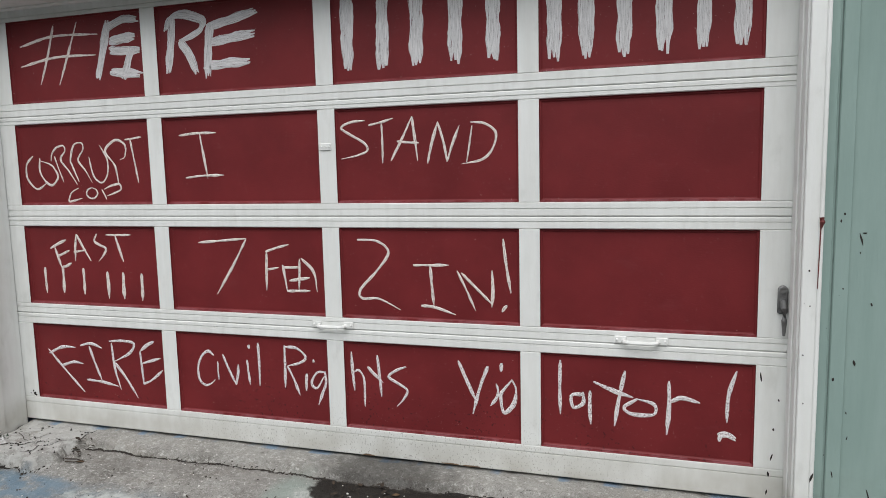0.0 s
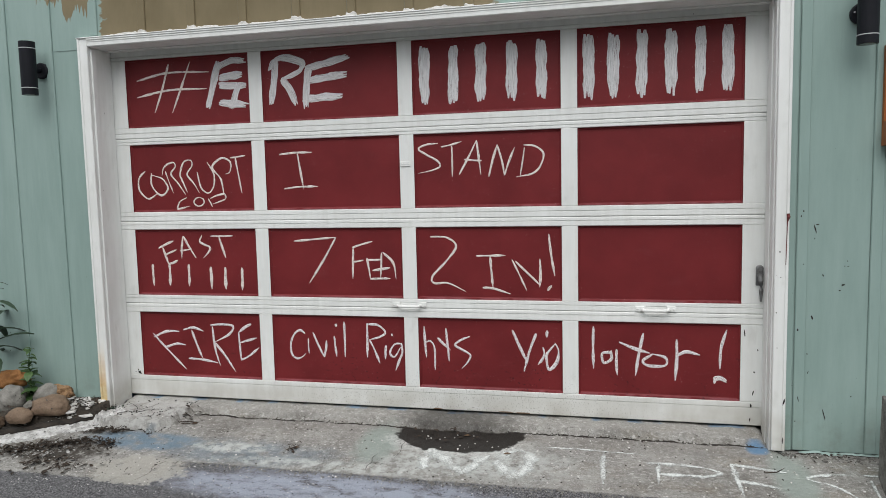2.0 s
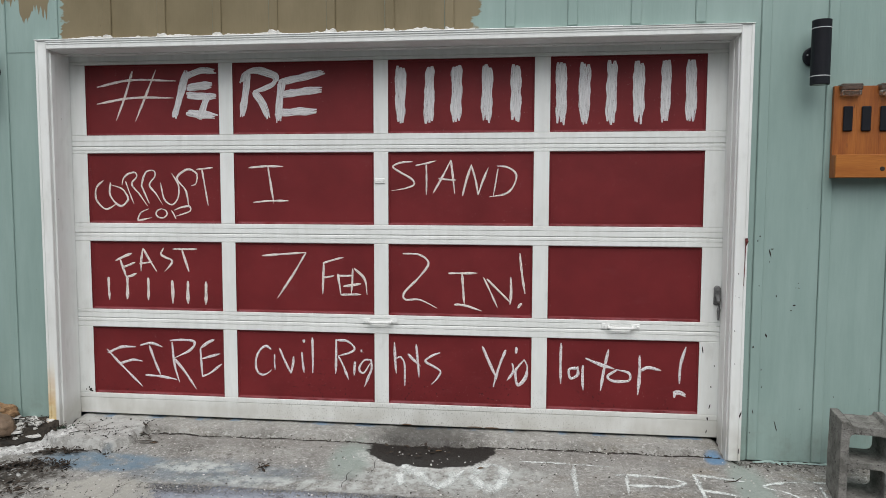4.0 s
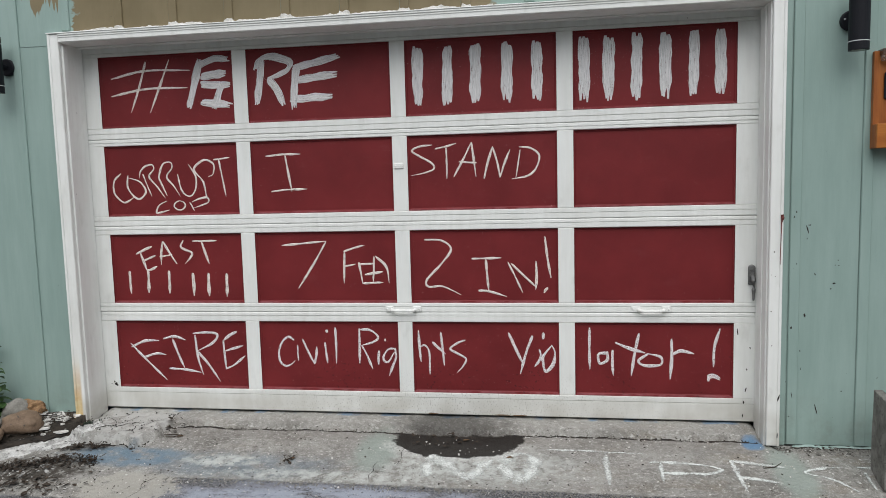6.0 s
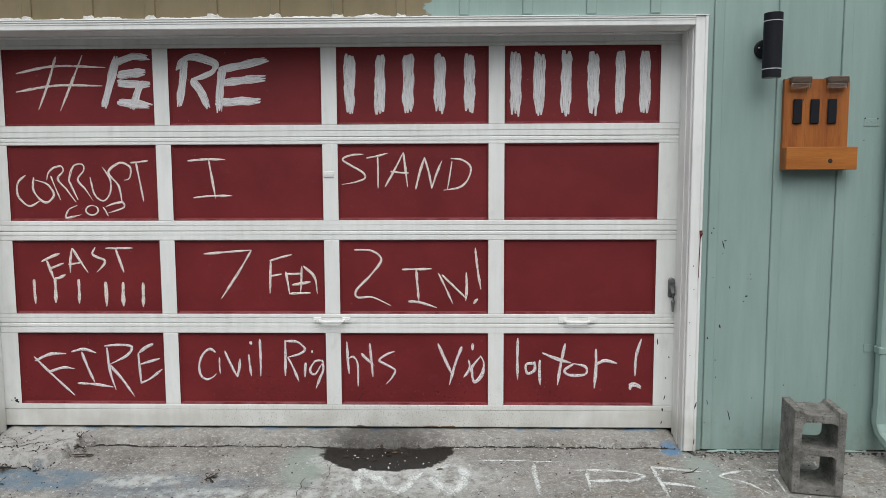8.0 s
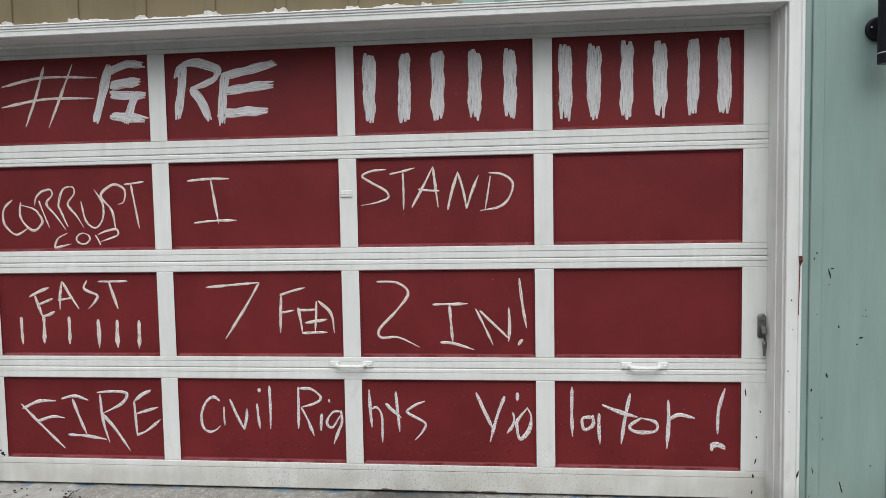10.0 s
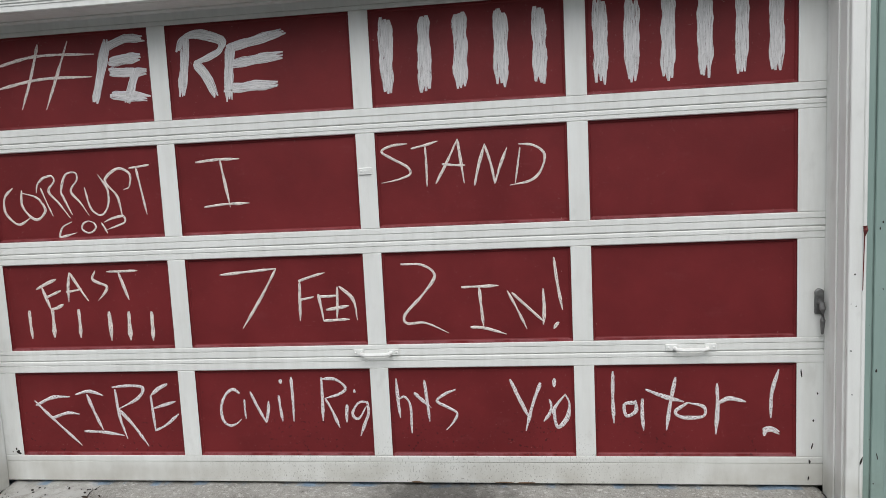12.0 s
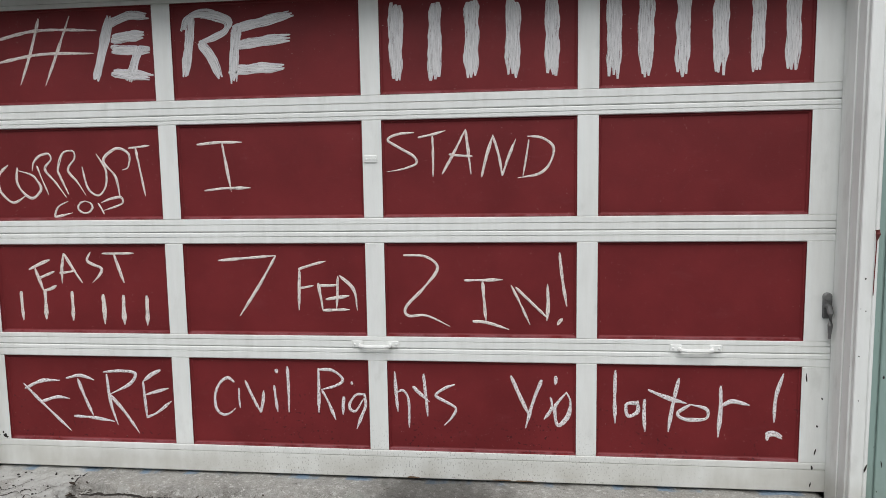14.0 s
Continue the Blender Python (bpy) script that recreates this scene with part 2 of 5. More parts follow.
    wash = g.math("MULTIPLY", g.math("MAXIMUM", blob(1.60, -0.61, 0.55, 0.05, 1.0, 0.5), g.math("MAXIMUM", blob(2.22, -0.47, 0.46, 0.17, 0.9, 0.6), blob(0.95, -0.50, 0.22, 0.05, 1.3, 0.4))), g.step(g.noise(20, 5, 0.7), 0.35, 0.62))
    colour = g.mix(g.math("MULTIPLY", wash, 0.88), colour, (0.60, 0.63, 0.60))
    green = g.math("MULTIPLY", g.math("MAXIMUM", blob(1.73, -0.34, 0.11, 0.19, 0.8, 0.4), blob(3.72, -0.43, 0.085, 0.25, 0.8, 0.4)), 0.75)
    colour = g.mix(green, colour, (0.33, 0.39, 0.35))
    spot = g.math("MAXIMUM", blob(3.618, -0.172, 0.050, 0.055, 0.8, 0.3), g.math("MULTIPLY", g.step(y, -0.022, -0.008), g.math("MULTIPLY", g.step(g.noise(5, 3, by=(1, 0.2, 1), shift=(3, 3, 3)), 0.5, 0.58), 0.7)))
    colour = g.mix(g.math("MULTIPLY", spot, 0.85), colour, (0.13, 0.27, 0.44))
    rim = g.math("MULTIPLY", blob(2.13, -0.235, 0.40, 0.185, 0.5, 0.14), g.step(g.noise(60, 4, 0.7), 0.36, 0.58))
    colour = g.mix(g.math("MULTIPLY", g.math("MULTIPLY", rim, g.step(y, -0.2, -0.3)), 0.7), colour, (0.66, 0.67, 0.64))
    wet = g.math("MAXIMUM", g.math("MULTIPLY", blob(2.135, -0.195, 0.345, 0.200, 0.40, 0.04), g.step(near_y, -0.132, -0.146)), g.math("MULTIPLY", blob(2.08, -0.08, 0.28, 0.13, 1.2, 0.4), 0.66))
    colour = g.mix(g.math("MULTIPLY", wet, 0.95), colour, (0.020, 0.0165, 0.014))
    g.put(g.bsdf.inputs["Specular IOR Level"], g.math("SUBTRACT", 0.35, g.math("MULTIPLY", wet, 0.22)))
    relief = g.math("ADD", g.math("MULTIPLY", grit, 0.5), g.math("ADD", g.math("ADD", g.math("MULTIPLY", mottle, 2.0), pits), g.noise(12, 4, 0.6)))
    g.bump(relief, 0.75, 0.007)
    return g.done(colour, g.math("SUBTRACT", 0.90, g.math("MULTIPLY", wet, 0.20)))


def brushed(name, colour, dry=0.5, along=5.0, across=9.0, grit=0.4):
    """Brushed-on paint or chalk that skips over the surface: streaks run along the stroke."""
    g = Graph(name)
    uv = g.tree.nodes.new("ShaderNodeUVMap").outputs[0]
    streak = g.noise(1.0, 5, 0.7, by=(along, across, 1), where=uv)
    grain = g.noise(260, 2, 0.6)
    cover = g.math("ADD", g.math("MULTIPLY", streak, 1.0 - grit), g.math("MULTIPLY", grain, grit))
    mask = g.step(cover, 0.34 + 0.16 * dry, 0.40 + 0.17 * dry)
    g.bump(g.noise(1.0, 3, 0.6, by=(along * 1.4, across * 2, 1), where=uv), 0.35, 0.001)
    tone = g.mix(g.step(streak, 0.40, 0.64), tuple(0.70 * c for c in colour), colour)
    material = g.done(tone, 0.75)
    g.put(g.bsdf.inputs["Alpha"], mask)
    return material


def dusty_chalk(name):
    """Chalk dust that thins out towards the sides of the stroke and catches on the high grains of the concrete."""
    g = Graph(name)
    across = g.tree.nodes.new("ShaderNodeUVMap")
    across.uv_map = "across"
    parts = g.tree.nodes.new("ShaderNodeSeparateXYZ")
    g.put(parts.inputs[0], across.outputs[0])
    side = g.math("ABSOLUTE", parts.outputs[0])
    cover = g.math("ADD", g.math("MULTIPLY", g.noise(150, 3, 0.7), 0.5), g.math("MULTIPLY", g.noise(17, 5, 0.7), 0.5))
    cover = g.math("SUBTRACT", g.math("ADD", cover, 0.10), g.math("MULTIPLY", g.math("MULTIPLY", side, side), 0.30))
    material = g.done(g.mix(g.step(cover, 0.45, 0.62), (0.62, 0.66, 0.63), (0.80, 0.84, 0.81)), 0.9)
    g.put(g.bsdf.inputs["Alpha"], g.math("MULTIPLY", g.step(cover, 0.41, 0.70), 0.78))
    return material


def clear_plastic(name, colour, passing=0.55, rough=0.25):
    g = Graph(name)
    g.bsdf.inputs["Transmission Weight"].default_value = passing
    return g.done(colour, rough)


WHITE, RED, WALL, GROUND = white_paint("white_paint"), red_paint("red_paint"), wall_paint("wall_paint"), ground_mat("concrete_apron")
LETTER, DRY, THICK, CHALK = brushed("letter_paint", (0.90, 0.83, 0.77), 0.32, 4, 6, 0.2), brushed("dry_letter_paint", (0.90, 0.86, 0.86), 0.42, 11, 4, 0.24), brushed("thick_letter_paint", (0.80, 0.79, 0.79), 0.24, 1.1, 4, 0.10), dusty_chalk("chalk")
BLACK = surface("black_metal", (0.006, 0.007, 0.010), (0.011, 0.012, 0.016), 0.55, 6, 200, bump=0.1, shine=0.2)
RING = surface("pale_ring", (0.45, 0.46, 0.47), (0.55, 0.56, 0.57), 0.35, 8, 100, bump=0.1)
GREY_METAL = surface("worn_zinc", (0.13, 0.13, 0.13), (0.24, 0.24, 0.235), 0.5, 25, 160, bump=0.3, metal=0.6, specks=0.6)
CEDAR = surface("stained_cedar", (0.235, 0.063, 0.008), (0.375, 0.120, 0.016), 0.5, 7, 60, by=(3, 3, 0.25), bump=0.25, specks=0.3, speck=(0.10, 0.03, 0.01))
CEDAR_FLAT = surface("stained_cedar_rail", (0.30, 0.088, 0.010), (0.43, 0.150, 0.020), 0.5, 7, 60, by=(0.25, 3, 3), bump=0.25, specks=0.3, speck=(0.10, 0.03, 0.01))
BLOCK = surface("block_concrete", (0.105, 0.100, 0.088), (0.275, 0.268, 0.245), 0.95, 18, 150, bump=1.0, specks=1.0, speck_scale=85, depth=0.007)
EARTH = surface("damp_earth", (0.014, 0.012, 0.009), (0.062, 0.050, 0.037), 0.95, 16, 110, bump=0.9, depth=0.01)
CURB_WHITE = surface("flaking_white", (0.24, 0.235, 0.22), (0.70, 0.70, 0.68), 0.85, 22, 110, bump=1.0, specks=1.0, depth=0.010)
TAN_STONE = surface("tan_stone", (0.115, 0.076, 0.048), (0.215, 0.150, 0.100), 0.8, 14, 120, bump=0.5, specks=0.8)
GREY_STONE = surface("grey_stone", (0.15, 0.145, 0.125), (0.28, 0.27, 0.245), 0.8, 9, 120, bump=0.4, specks=0.4)
RUSTY_STONE = surface("ochre_stone", (0.17, 0.088, 0.038), (0.36, 0.225, 0.115), 0.85, 30, 120, bump=1.0, specks=1.0, depth=0.01)
ORANGE_STONE = surface("orange_stone", (0.20, 0.080, 0.022), (0.36, 0.17, 0.055), 0.8, 12, 120, bump=0.6, specks=0.6)
LEAF = surface("leaf", (0.035, 0.075, 0.022), (0.070, 0.135, 0.040), 0.5, 14, 120, bump=0.2)
DARK_LEAF = surface("dark_leaf", (0.015, 0.035, 0.018), (0.035, 0.065, 0.032), 0.45, 14, 120, bump=0.2)
DRY_LEAF = surface("dry_leaf", (0.06, 0.035, 0.018), (0.16, 0.10, 0.055), 0.85, 20, 120, bump=0.5)
LITTER = surface("rotted_leaf", (0.016, 0.012, 0.009), (0.060, 0.042, 0.028), 0.9, 25, 120, bump=0.5)
PEBBLE = surface("pale_chips", (0.50, 0.49, 0.46), (0.75, 0.74, 0.71), 0.8, 20, 150, bump=0.4)
JOINT = surface("joint_shadow_paint", (0.12, 0.17, 0.155), (0.24, 0.32, 0.295), 0.8, 5, 90, by=(1, 1, 0.2), bump=0.3)
CHIP = surface("bare_dark_wood", (0.012, 0.010, 0.009), (0.035, 0.028, 0.022), 0.9, 30, 150, bump=0.4)
DRIED_RED = surface("red_smear", (0.10, 0.018, 0.016), (0.17, 0.030, 0.026), 0.7, 30, 150, bump=0.2)
RUST_EDGE = surface("rusted_edge", (0.10, 0.060, 0.032), (0.20, 0.135, 0.085), 0.85, 30, 150, bump=0.5)
ROTTEN = surface("rotten_timber", (0.010, 0.009, 0.007), (0.042, 0.033, 0.025), 0.9, 14, 70, by=(0.4, 2, 2), bump=0.9, depth=0.006)
ROOF = surface("grey_roofing", (0.07, 0.07, 0.07), (0.12, 0.12, 0.115), 0.9, 3, 80)
LENS, CLEAR = clear_plastic("smoked_plastic", (0.20, 0.15, 0.12)), clear_plastic("clear_plastic", (0.92, 0.90, 0.86), 0.95, 0.08)


# ---- building helpers ----
def part(name, bm, material, parent=None, label="", smooth=False):
    """Links a bmesh as one mesh object under a thing, or as a thing of its own."""
    me = bpy.data.meshes.new(name)
    bm.normal_update()
    bm.to_mesh(me)
    bm.free()
    for m in material if isinstance(material, (list, tuple)) else [material]:
        me.materials.append(m)
    if smooth:
        me.polygons.foreach_set("use_smooth", [True] * len(me.polygons))
    ob = new(name, me)
    if parent:
        ob.parent = parent
    return tagged(ob, label)


def thing(name, place, label, category, group="", kind=""):
    ob = new(name)
    ob.location = place
    ob.empty_display_size = 0.1
    return tagged(ob, label, category, group, kind)


def box(x0, x1, y0, y1, z0, z1, bevel=0.0, bm=None, segments=1):
    bm = bm or bmesh.new()
    m = Matrix.LocRotScale(((x0 + x1) / 2, (y0 + y1) / 2, (z0 + z1) / 2), None, (x1 - x0, y1 - y0, z1 - z0))
    made = bmesh.ops.create_cube(bm, size=1, matrix=m)["verts"]
    if bevel:
        edges = list({e for v in made for e in v.link_edges})
        bmesh.ops.bevel(bm, geom=edges, offset=bevel, segments=segments, affect="EDGES", profile=0.5)
    return bm


def tube(points, radius, sides=10, bm=None, cap=True):
    """A round rod along points; radius may be a list, one for each point."""
    bm = bm or bmesh.new()
    rings = []
    for i, p in enumerate(points):
        p = Vector(p)
        ahead = Vector(points[min(i + 1, len(points) - 1)]) - Vector(points[max(i - 1, 0)])
        q = ahead.to_track_quat("Z", "Y")
        r = radius[i] if isinstance(radius, (list, tuple)) else radius
        rings.append([bm.verts.new(p + q @ Vector((r * math.cos(a), r * math.sin(a), 0))) for a in (k * math.tau / sides for k in range(sides))])
    for a, b in zip(rings, rings[1:]):
        for k in range(sides):
            bm.faces.new((a[k], a[(k + 1) % sides], b[(k + 1) % sides], b[k]))
    if cap:
        bm.faces.new(rings[0][::-1])
        bm.faces.new(rings[-1])
    return bm


def rel(bm, parent):
    """Moves a bmesh that was built in the world into its parent's frame."""
    bmesh.ops.transform(bm, matrix=parent.matrix_world.inverted() if parent.matrix_world != Matrix() else Matrix.Translation(-parent.location), verts=bm.verts)
    return bm


# ---- ground ----
SILL_LEFT, SILL_RIGHT = -0.02, 3.68


def lip_front(x, y):
    """How far the raised lip under the door reaches out; at the left it is a wider broken slab."""
    front = -0.135 + 0.014 * noise.noise(Vector((x * 6, 1.7, 0))) + 0.006 * noise.noise(Vector((x * 31, 4.7, 0)))
    if x < 0.66:
        cut = 0.475 + 0.06 * noise.noise(Vector((y * 11, 2.2, 0.5))) + 0.03 * noise.noise(Vector((y * 40, 8.2, 0.5))) + 0.12 * (y + 0.2)
        front -= (0.235 + 0.03 * noise.noise(Vector((x * 14, 6.1, 0)))) * min(1, max(0, (cut - x) / 0.02))
    return front


def ground_height(x, y):
    """The apron falls away from the sill; under the door there is a raised concrete lip, broken and deeper at its left end."""
    n = noise.noise(Vector((x * 9, y * 9, 0.3))) * 0.6 + noise.noise(Vector((x * 27, y * 27, 4.3))) * 0.4 + noise.noise(Vector((x * 70, y * 70, 2.3))) * 0.25
    if y > -1.2:
        base = -0.05 + 0.12 * (y + 0.15)
    else:
        base = -0.176 + 0.05 * max(y + 1.2, -8.0)
    base = min(base, -0.035)
    fine = 0.0048 * n
    if SILL_LEFT - 0.3 < x < SILL_RIGHT + 0.3 and y > -0.5:
        front = lip_front(x, y)
        ramp = 0.011 if x < 0.6 else 0.030
        up = min(1, max(0, (y - front) / ramp))
        up = up * up * (3 - 2 * up)
        inside = min(1, max(0, (x - SILL_LEFT) / 0.03)) * min(1, max(0, (SILL_RIGHT - x) / 0.03))
        slab = 0.0
        if x < 0.56:
            slab = 0.012 * noise.noise(Vector((x * 13, y * 13, 9.0))) - 0.014 * max(0, 1 - abs(noise.noise(Vector((x * 7, y * 9, 5.0)))) * 12)
        lip = -0.006 + (0.05 if x < 0.5 else 0.12) * min(0, y + 0.02) + fine * 0.8 + slab * min(1, max(0, -y / 0.03))
        base = base + (lip - base) * up * inside - 0.010 * inside * max(0, 1 - abs(y - front + 0.008) / 0.014)
    # the wet hollow
    d = math.hypot((x - 2.13) / 0.36, (y + 0.21) / 0.18)
    if d < 1:
        fine *= 0.5
        base -= 0.012 * (1 - d * d)
    return base + (fine if y > -3 else 0)


def spread(fine_from, fine_to, step, far):
    out = list(np.arange(fine_from, fine_to + step / 2, step))
    grow, right, left = step, out[-1], out[0]
    while right < far:
        grow *= 1.5
        right, left = right + grow, left - grow
        out.append(right)
        out.insert(0, left)
    return out


def build_ground():
    xs = sorted(set(spread(-1.2, 5.2, 0.020, 900)) | set(np.arange(-0.395, 0.76, 0.020)))
    ys = spread(-1.25, 0.06, 0.009, 900)
    verts = [(x, y, ground_height(x, y) if y < 0.2 else -0.04) for y in ys for x in xs]
    w = len(xs)
    faces = [(j * w + i, j * w + i + 1, (j + 1) * w + i + 1, (j + 1) * w + i) for j in range(len(ys) - 1) for i in range(w - 1)]
    me = bpy.data.meshes.new("ground")
    me.from_pydata(verts, [], faces)
    me.materials.append(GROUND)
    me.polygons.foreach_set("use_smooth", [True] * len(me.polygons))
    return tagged(new("ground", me), "worn grey concrete driveway apron with paint spills and a wet hollow", "ground", kind="structure")


ground = build_ground()

# added wall behind the camera; cuts low sky light so more comes from above
tagged(part("backdrop", box(-45, 45, -16.2, -16, -1.5, 6.5), surface("backdrop_green", (0.04, 0.06, 0.03), (0.09, 0.11, 0.06), 0.9, 0.8, 6)), "plain dull green backdrop, added out of view to block low sky", "backdrop", kind="structure")

# ---- house wall with the garage opening ----
FACE, OPEN_L, OPEN_R, OPEN_T, WALL_TOP = -0.175, -0.007, 3.666, 2.106, 3.3
LEFT_END, RIGHT_END, BACK = -5.0, 9.0, 7.0
wall = tagged(new("wall_front"), "sage teal board-and-batten house wall with an older tan patch above the garage", "wall", kind="structure")
part("wall_sheet", box(LEFT_END, OPEN_L - 0.02, FACE, FACE + 0.16, -0.07, WALL_TOP), WALL, wall)
part("wall_sheet", box(OPEN_R + 0.02, RIGHT_END, FACE, FACE + 0.16, -0.042, WALL_TOP), WALL, wall)
part("wall_sheet", box(OPEN_L - 0.02, OPEN_R + 0.02, FACE, FACE + 0.16, OPEN_T + 0.02, WALL_TOP), WALL, wall)
# unseen side walls, back wall and roof, added to stop light leaking in behind
for side, x0, x1, y0, y1 in (("wall_left", LEFT_END, LEFT_END + 0.15, FACE + 0.16, BACK), ("wall_right", RIGHT_END - 0.15, RIGHT_END, FACE + 0.16, BACK), ("wall_back", LEFT_END, RIGHT_END, BACK, BACK + 0.15)):
    tagged(part(side, box(x0, x1, y0, y1, -0.3, WALL_TOP), WALL), "plain sage teal house wall, unseen, added to keep light out", "wall", kind="structure")
tagged(part("roof", box(LEFT_END - 0.05, RIGHT_END + 0.05, FACE - 0.03, BACK + 0.2, WALL_TOP, WALL_TOP + 0.2, 0.02), ROOF), "flat grey roof, unseen, added to keep light out", "roof", kind="structure")

# battens on a 314 mm rhythm; they stop short of the trim
BATTEN, PITCH, FIRST = 0.048, 0.3135, 0.345
for k in range(-9, 18):
    x = FIRST + PITCH * k
    low = 2.166 if -0.1 < x < 3.74 else -0.045
    part("batten", box(x - BATTEN / 2, x + BATTEN / 2, FACE - 0.009, FACE, low + 0.004, WALL_TOP - 0.01, 0.003), WALL, wall)
    # joint beside each batten: a thin strip with its shadow line put into the colour
    part("joint", box(x - BATTEN / 2 - 0.0026, x - BATTEN / 2 - 0.0004, FACE - 0.0016, FACE, low + 0.004, WALL_TOP - 0.01), JOINT, wall, "thin dark strip coloured as the shaded joint beside a batten")
# sheet seams on the left side, a dark gap line
part("seam_strip", box(-0.262, -0.090, FACE - 0.002, FACE, 2.095, 2.0975), JOINT, wall, "dark open seam")
part("corner_board", box(3.7345, 3.762, FACE - 0.006, FACE, -0.045, 2.15, 0.002), WALL, wall)

# ---- opening frame ----
frame_ob = tagged(new("door_frame"), "white painted wooden garage door frame, flecked and stained", "door frame", kind="structure")
TRIM = -0.2
JAMB = -0.003
part("jamb_board", box(OPEN_L - 0.02, OPEN_L, FACE, JAMB, -0.055, OPEN_T, 0.002), WHITE, frame_ob)
part("jamb_board", box(OPEN_R, OPEN_R + 0.02, FACE, JAMB, -0.06, OPEN_T, 0.002), WHITE, frame_ob)
part("head_board", box(OPEN_L - 0.02, OPEN_R + 0.02, FACE, JAMB, OPEN_T, OPEN_T + 0.02, 0.002), WHITE, frame_ob)
part("stop_bead", box(OPEN_L, OPEN_L + 0.009, -0.176, -0.140, -0.045, OPEN_T - 0.012, 0.003), WHITE, frame_ob)
part("stop_bead", box(OPEN_R - 0.007, OPEN_R, -0.120, -0.060, -0.045, OPEN_T - 0.012, 0.003), WHITE, frame_ob)
part("stop_bead", box(OPEN_L, OPEN_R, -0.060, -0.020, OPEN_T - 0.007, OPEN_T, 0.002), WHITE, frame_ob)


def casing(inner, outer, end_low, end_high, upright, sign):
    """Trim board with a flat face and a raised back band."""
    bm = bmesh.new()
    a, b = sorted((inner, outer))
    if upright:
        box(a, b, TRIM, FACE, end_low, end_high, 0.003, bm)
        box(*sorted((outer, outer - sign * 0.014)), TRIM - 0.006, TRIM + 0.01, end_low, end_high, 0.003, bm)
    else:
        box(end_low, end_high, TRIM, FACE, a, b, 0.003, bm)
        box(end_low, end_high, TRIM - 0.006, TRIM + 0.01, outer - 0.010, outer, 0.002, bm)
        box(end_low, end_high, TRIM - 0.003, TRIM + 0.01, outer - 0.021, outer - 0.012, 0.002, bm)
    return bm


part("casing", casing(OPEN_L - 0.001, -0.070, -0.03, 2.1515, True, -1), WHITE, frame_ob)
part("casing", casing(OPEN_R + 0.006, 3.732, -0.045, 2.1515, True, 1), WHITE, frame_ob)
part("casing", casing(2.107, 2.1515, OPEN_L - 0.0005, OPEN_R + 0.0055, False, 1), WHITE, frame_ob)
part("casing_cap", box(-0.073, 3.10, TRIM - 0.009, FACE, 2.152, 2.158, 0.002), WHITE, frame_ob)
part("casing_cap", box(3.102, 3.735, TRIM - 0.009, FACE, 2.152, 2.155, 0.001), WHITE, frame_ob)


def ragged_strip(x0, x1, z0, height, y, seed):
    """Smeared filler with an uneven upper edge and dabs."""
    bm = bmesh.new()
    n = int((x1 - x0) / 0.008)
    last = None
    for i in range(n + 1):
        x = x0 + (x1 - x0) * i / n
        h = height * (0.55 + 0.9 * noise.noise(Vector((x * 6, seed, 0))) + 0.4 * noise.noise(Vector((x * 45, seed, 3))))
        near = abs((x - FIRST + PITCH / 2) % PITCH - PITCH / 2)
        h = max(0.003, h + (0.014 if near < 0.026 else 0))
        d = 0.012 if near < 0.026 else 0.003
        row = [bm.verts.new(p) for p in ((x, y - d, z0), (x, y - d, z0 + h * 0.8), (x, y - d * 0.3, z0 + h), (x, y + 0.004, z0 + h))]
        if last:
            for a in range(3):
                bm.faces.new((last[a], row[a], row[a + 1], last[a + 1]))
        last = row
    return bm


part("filler_smear", ragged_strip(0.07, 2.36, 2.156, 0.021, FACE - 0.004, 2.0), PEBBLE, frame_ob, "smeared white caulk and paint")

# ---- garage door ----
door = thing("garage_door", (1.84, 0, 0), "white sectional garage door, dark red panels, hand-painted protest lettering", "garage door")
COLS = ((0.085, 0.893), (0.975, 1.786), (1.868, 2.669), (2.753, 3.563))
ROWS_Z = ((0.132, 0.529), (0.637, 1.037), (1.145, 1.548), (1.652, 2.052))
CUTS = (0.006, 0.5838, 1.0868, 1.5873, 2.125)
DL, DR, PANEL_Y = -0.03, 3.70, 0.015


def raised_rail(z0, z1, groove_at):
    """A rail with shallow grooves, as a profile drawn along x."""
    bm = bmesh.new()
    pts = [(0.036, z0), (0.004, z0), (0.0, z0 + 0.004)]
    for gz in groove_at:
        pts += [(0.0, gz - 0.0022), (0.005, gz - 0.0008), (0.005, gz + 0.0008), (0.0, gz + 0.0022)]
    pts += [(0.0, z1 - 0.004), (0.004, z1), (0.036, z1)]
    a = [bm.verts.new((DL - 1.84, y, z)) for y, z in pts]
    b = [bm.verts.new((DR - 1.84, y, z)) for y, z in pts]
    for i in range(len(pts)):
        j = (i + 1) % len(pts)
        bm.faces.new((a[i], a[j], b[j], b[i]))
    bm.faces.new(a[::-1])
    bm.faces.new(b)
    bmesh.ops.recalc_face_normals(bm, faces=bm.faces)
    return bm


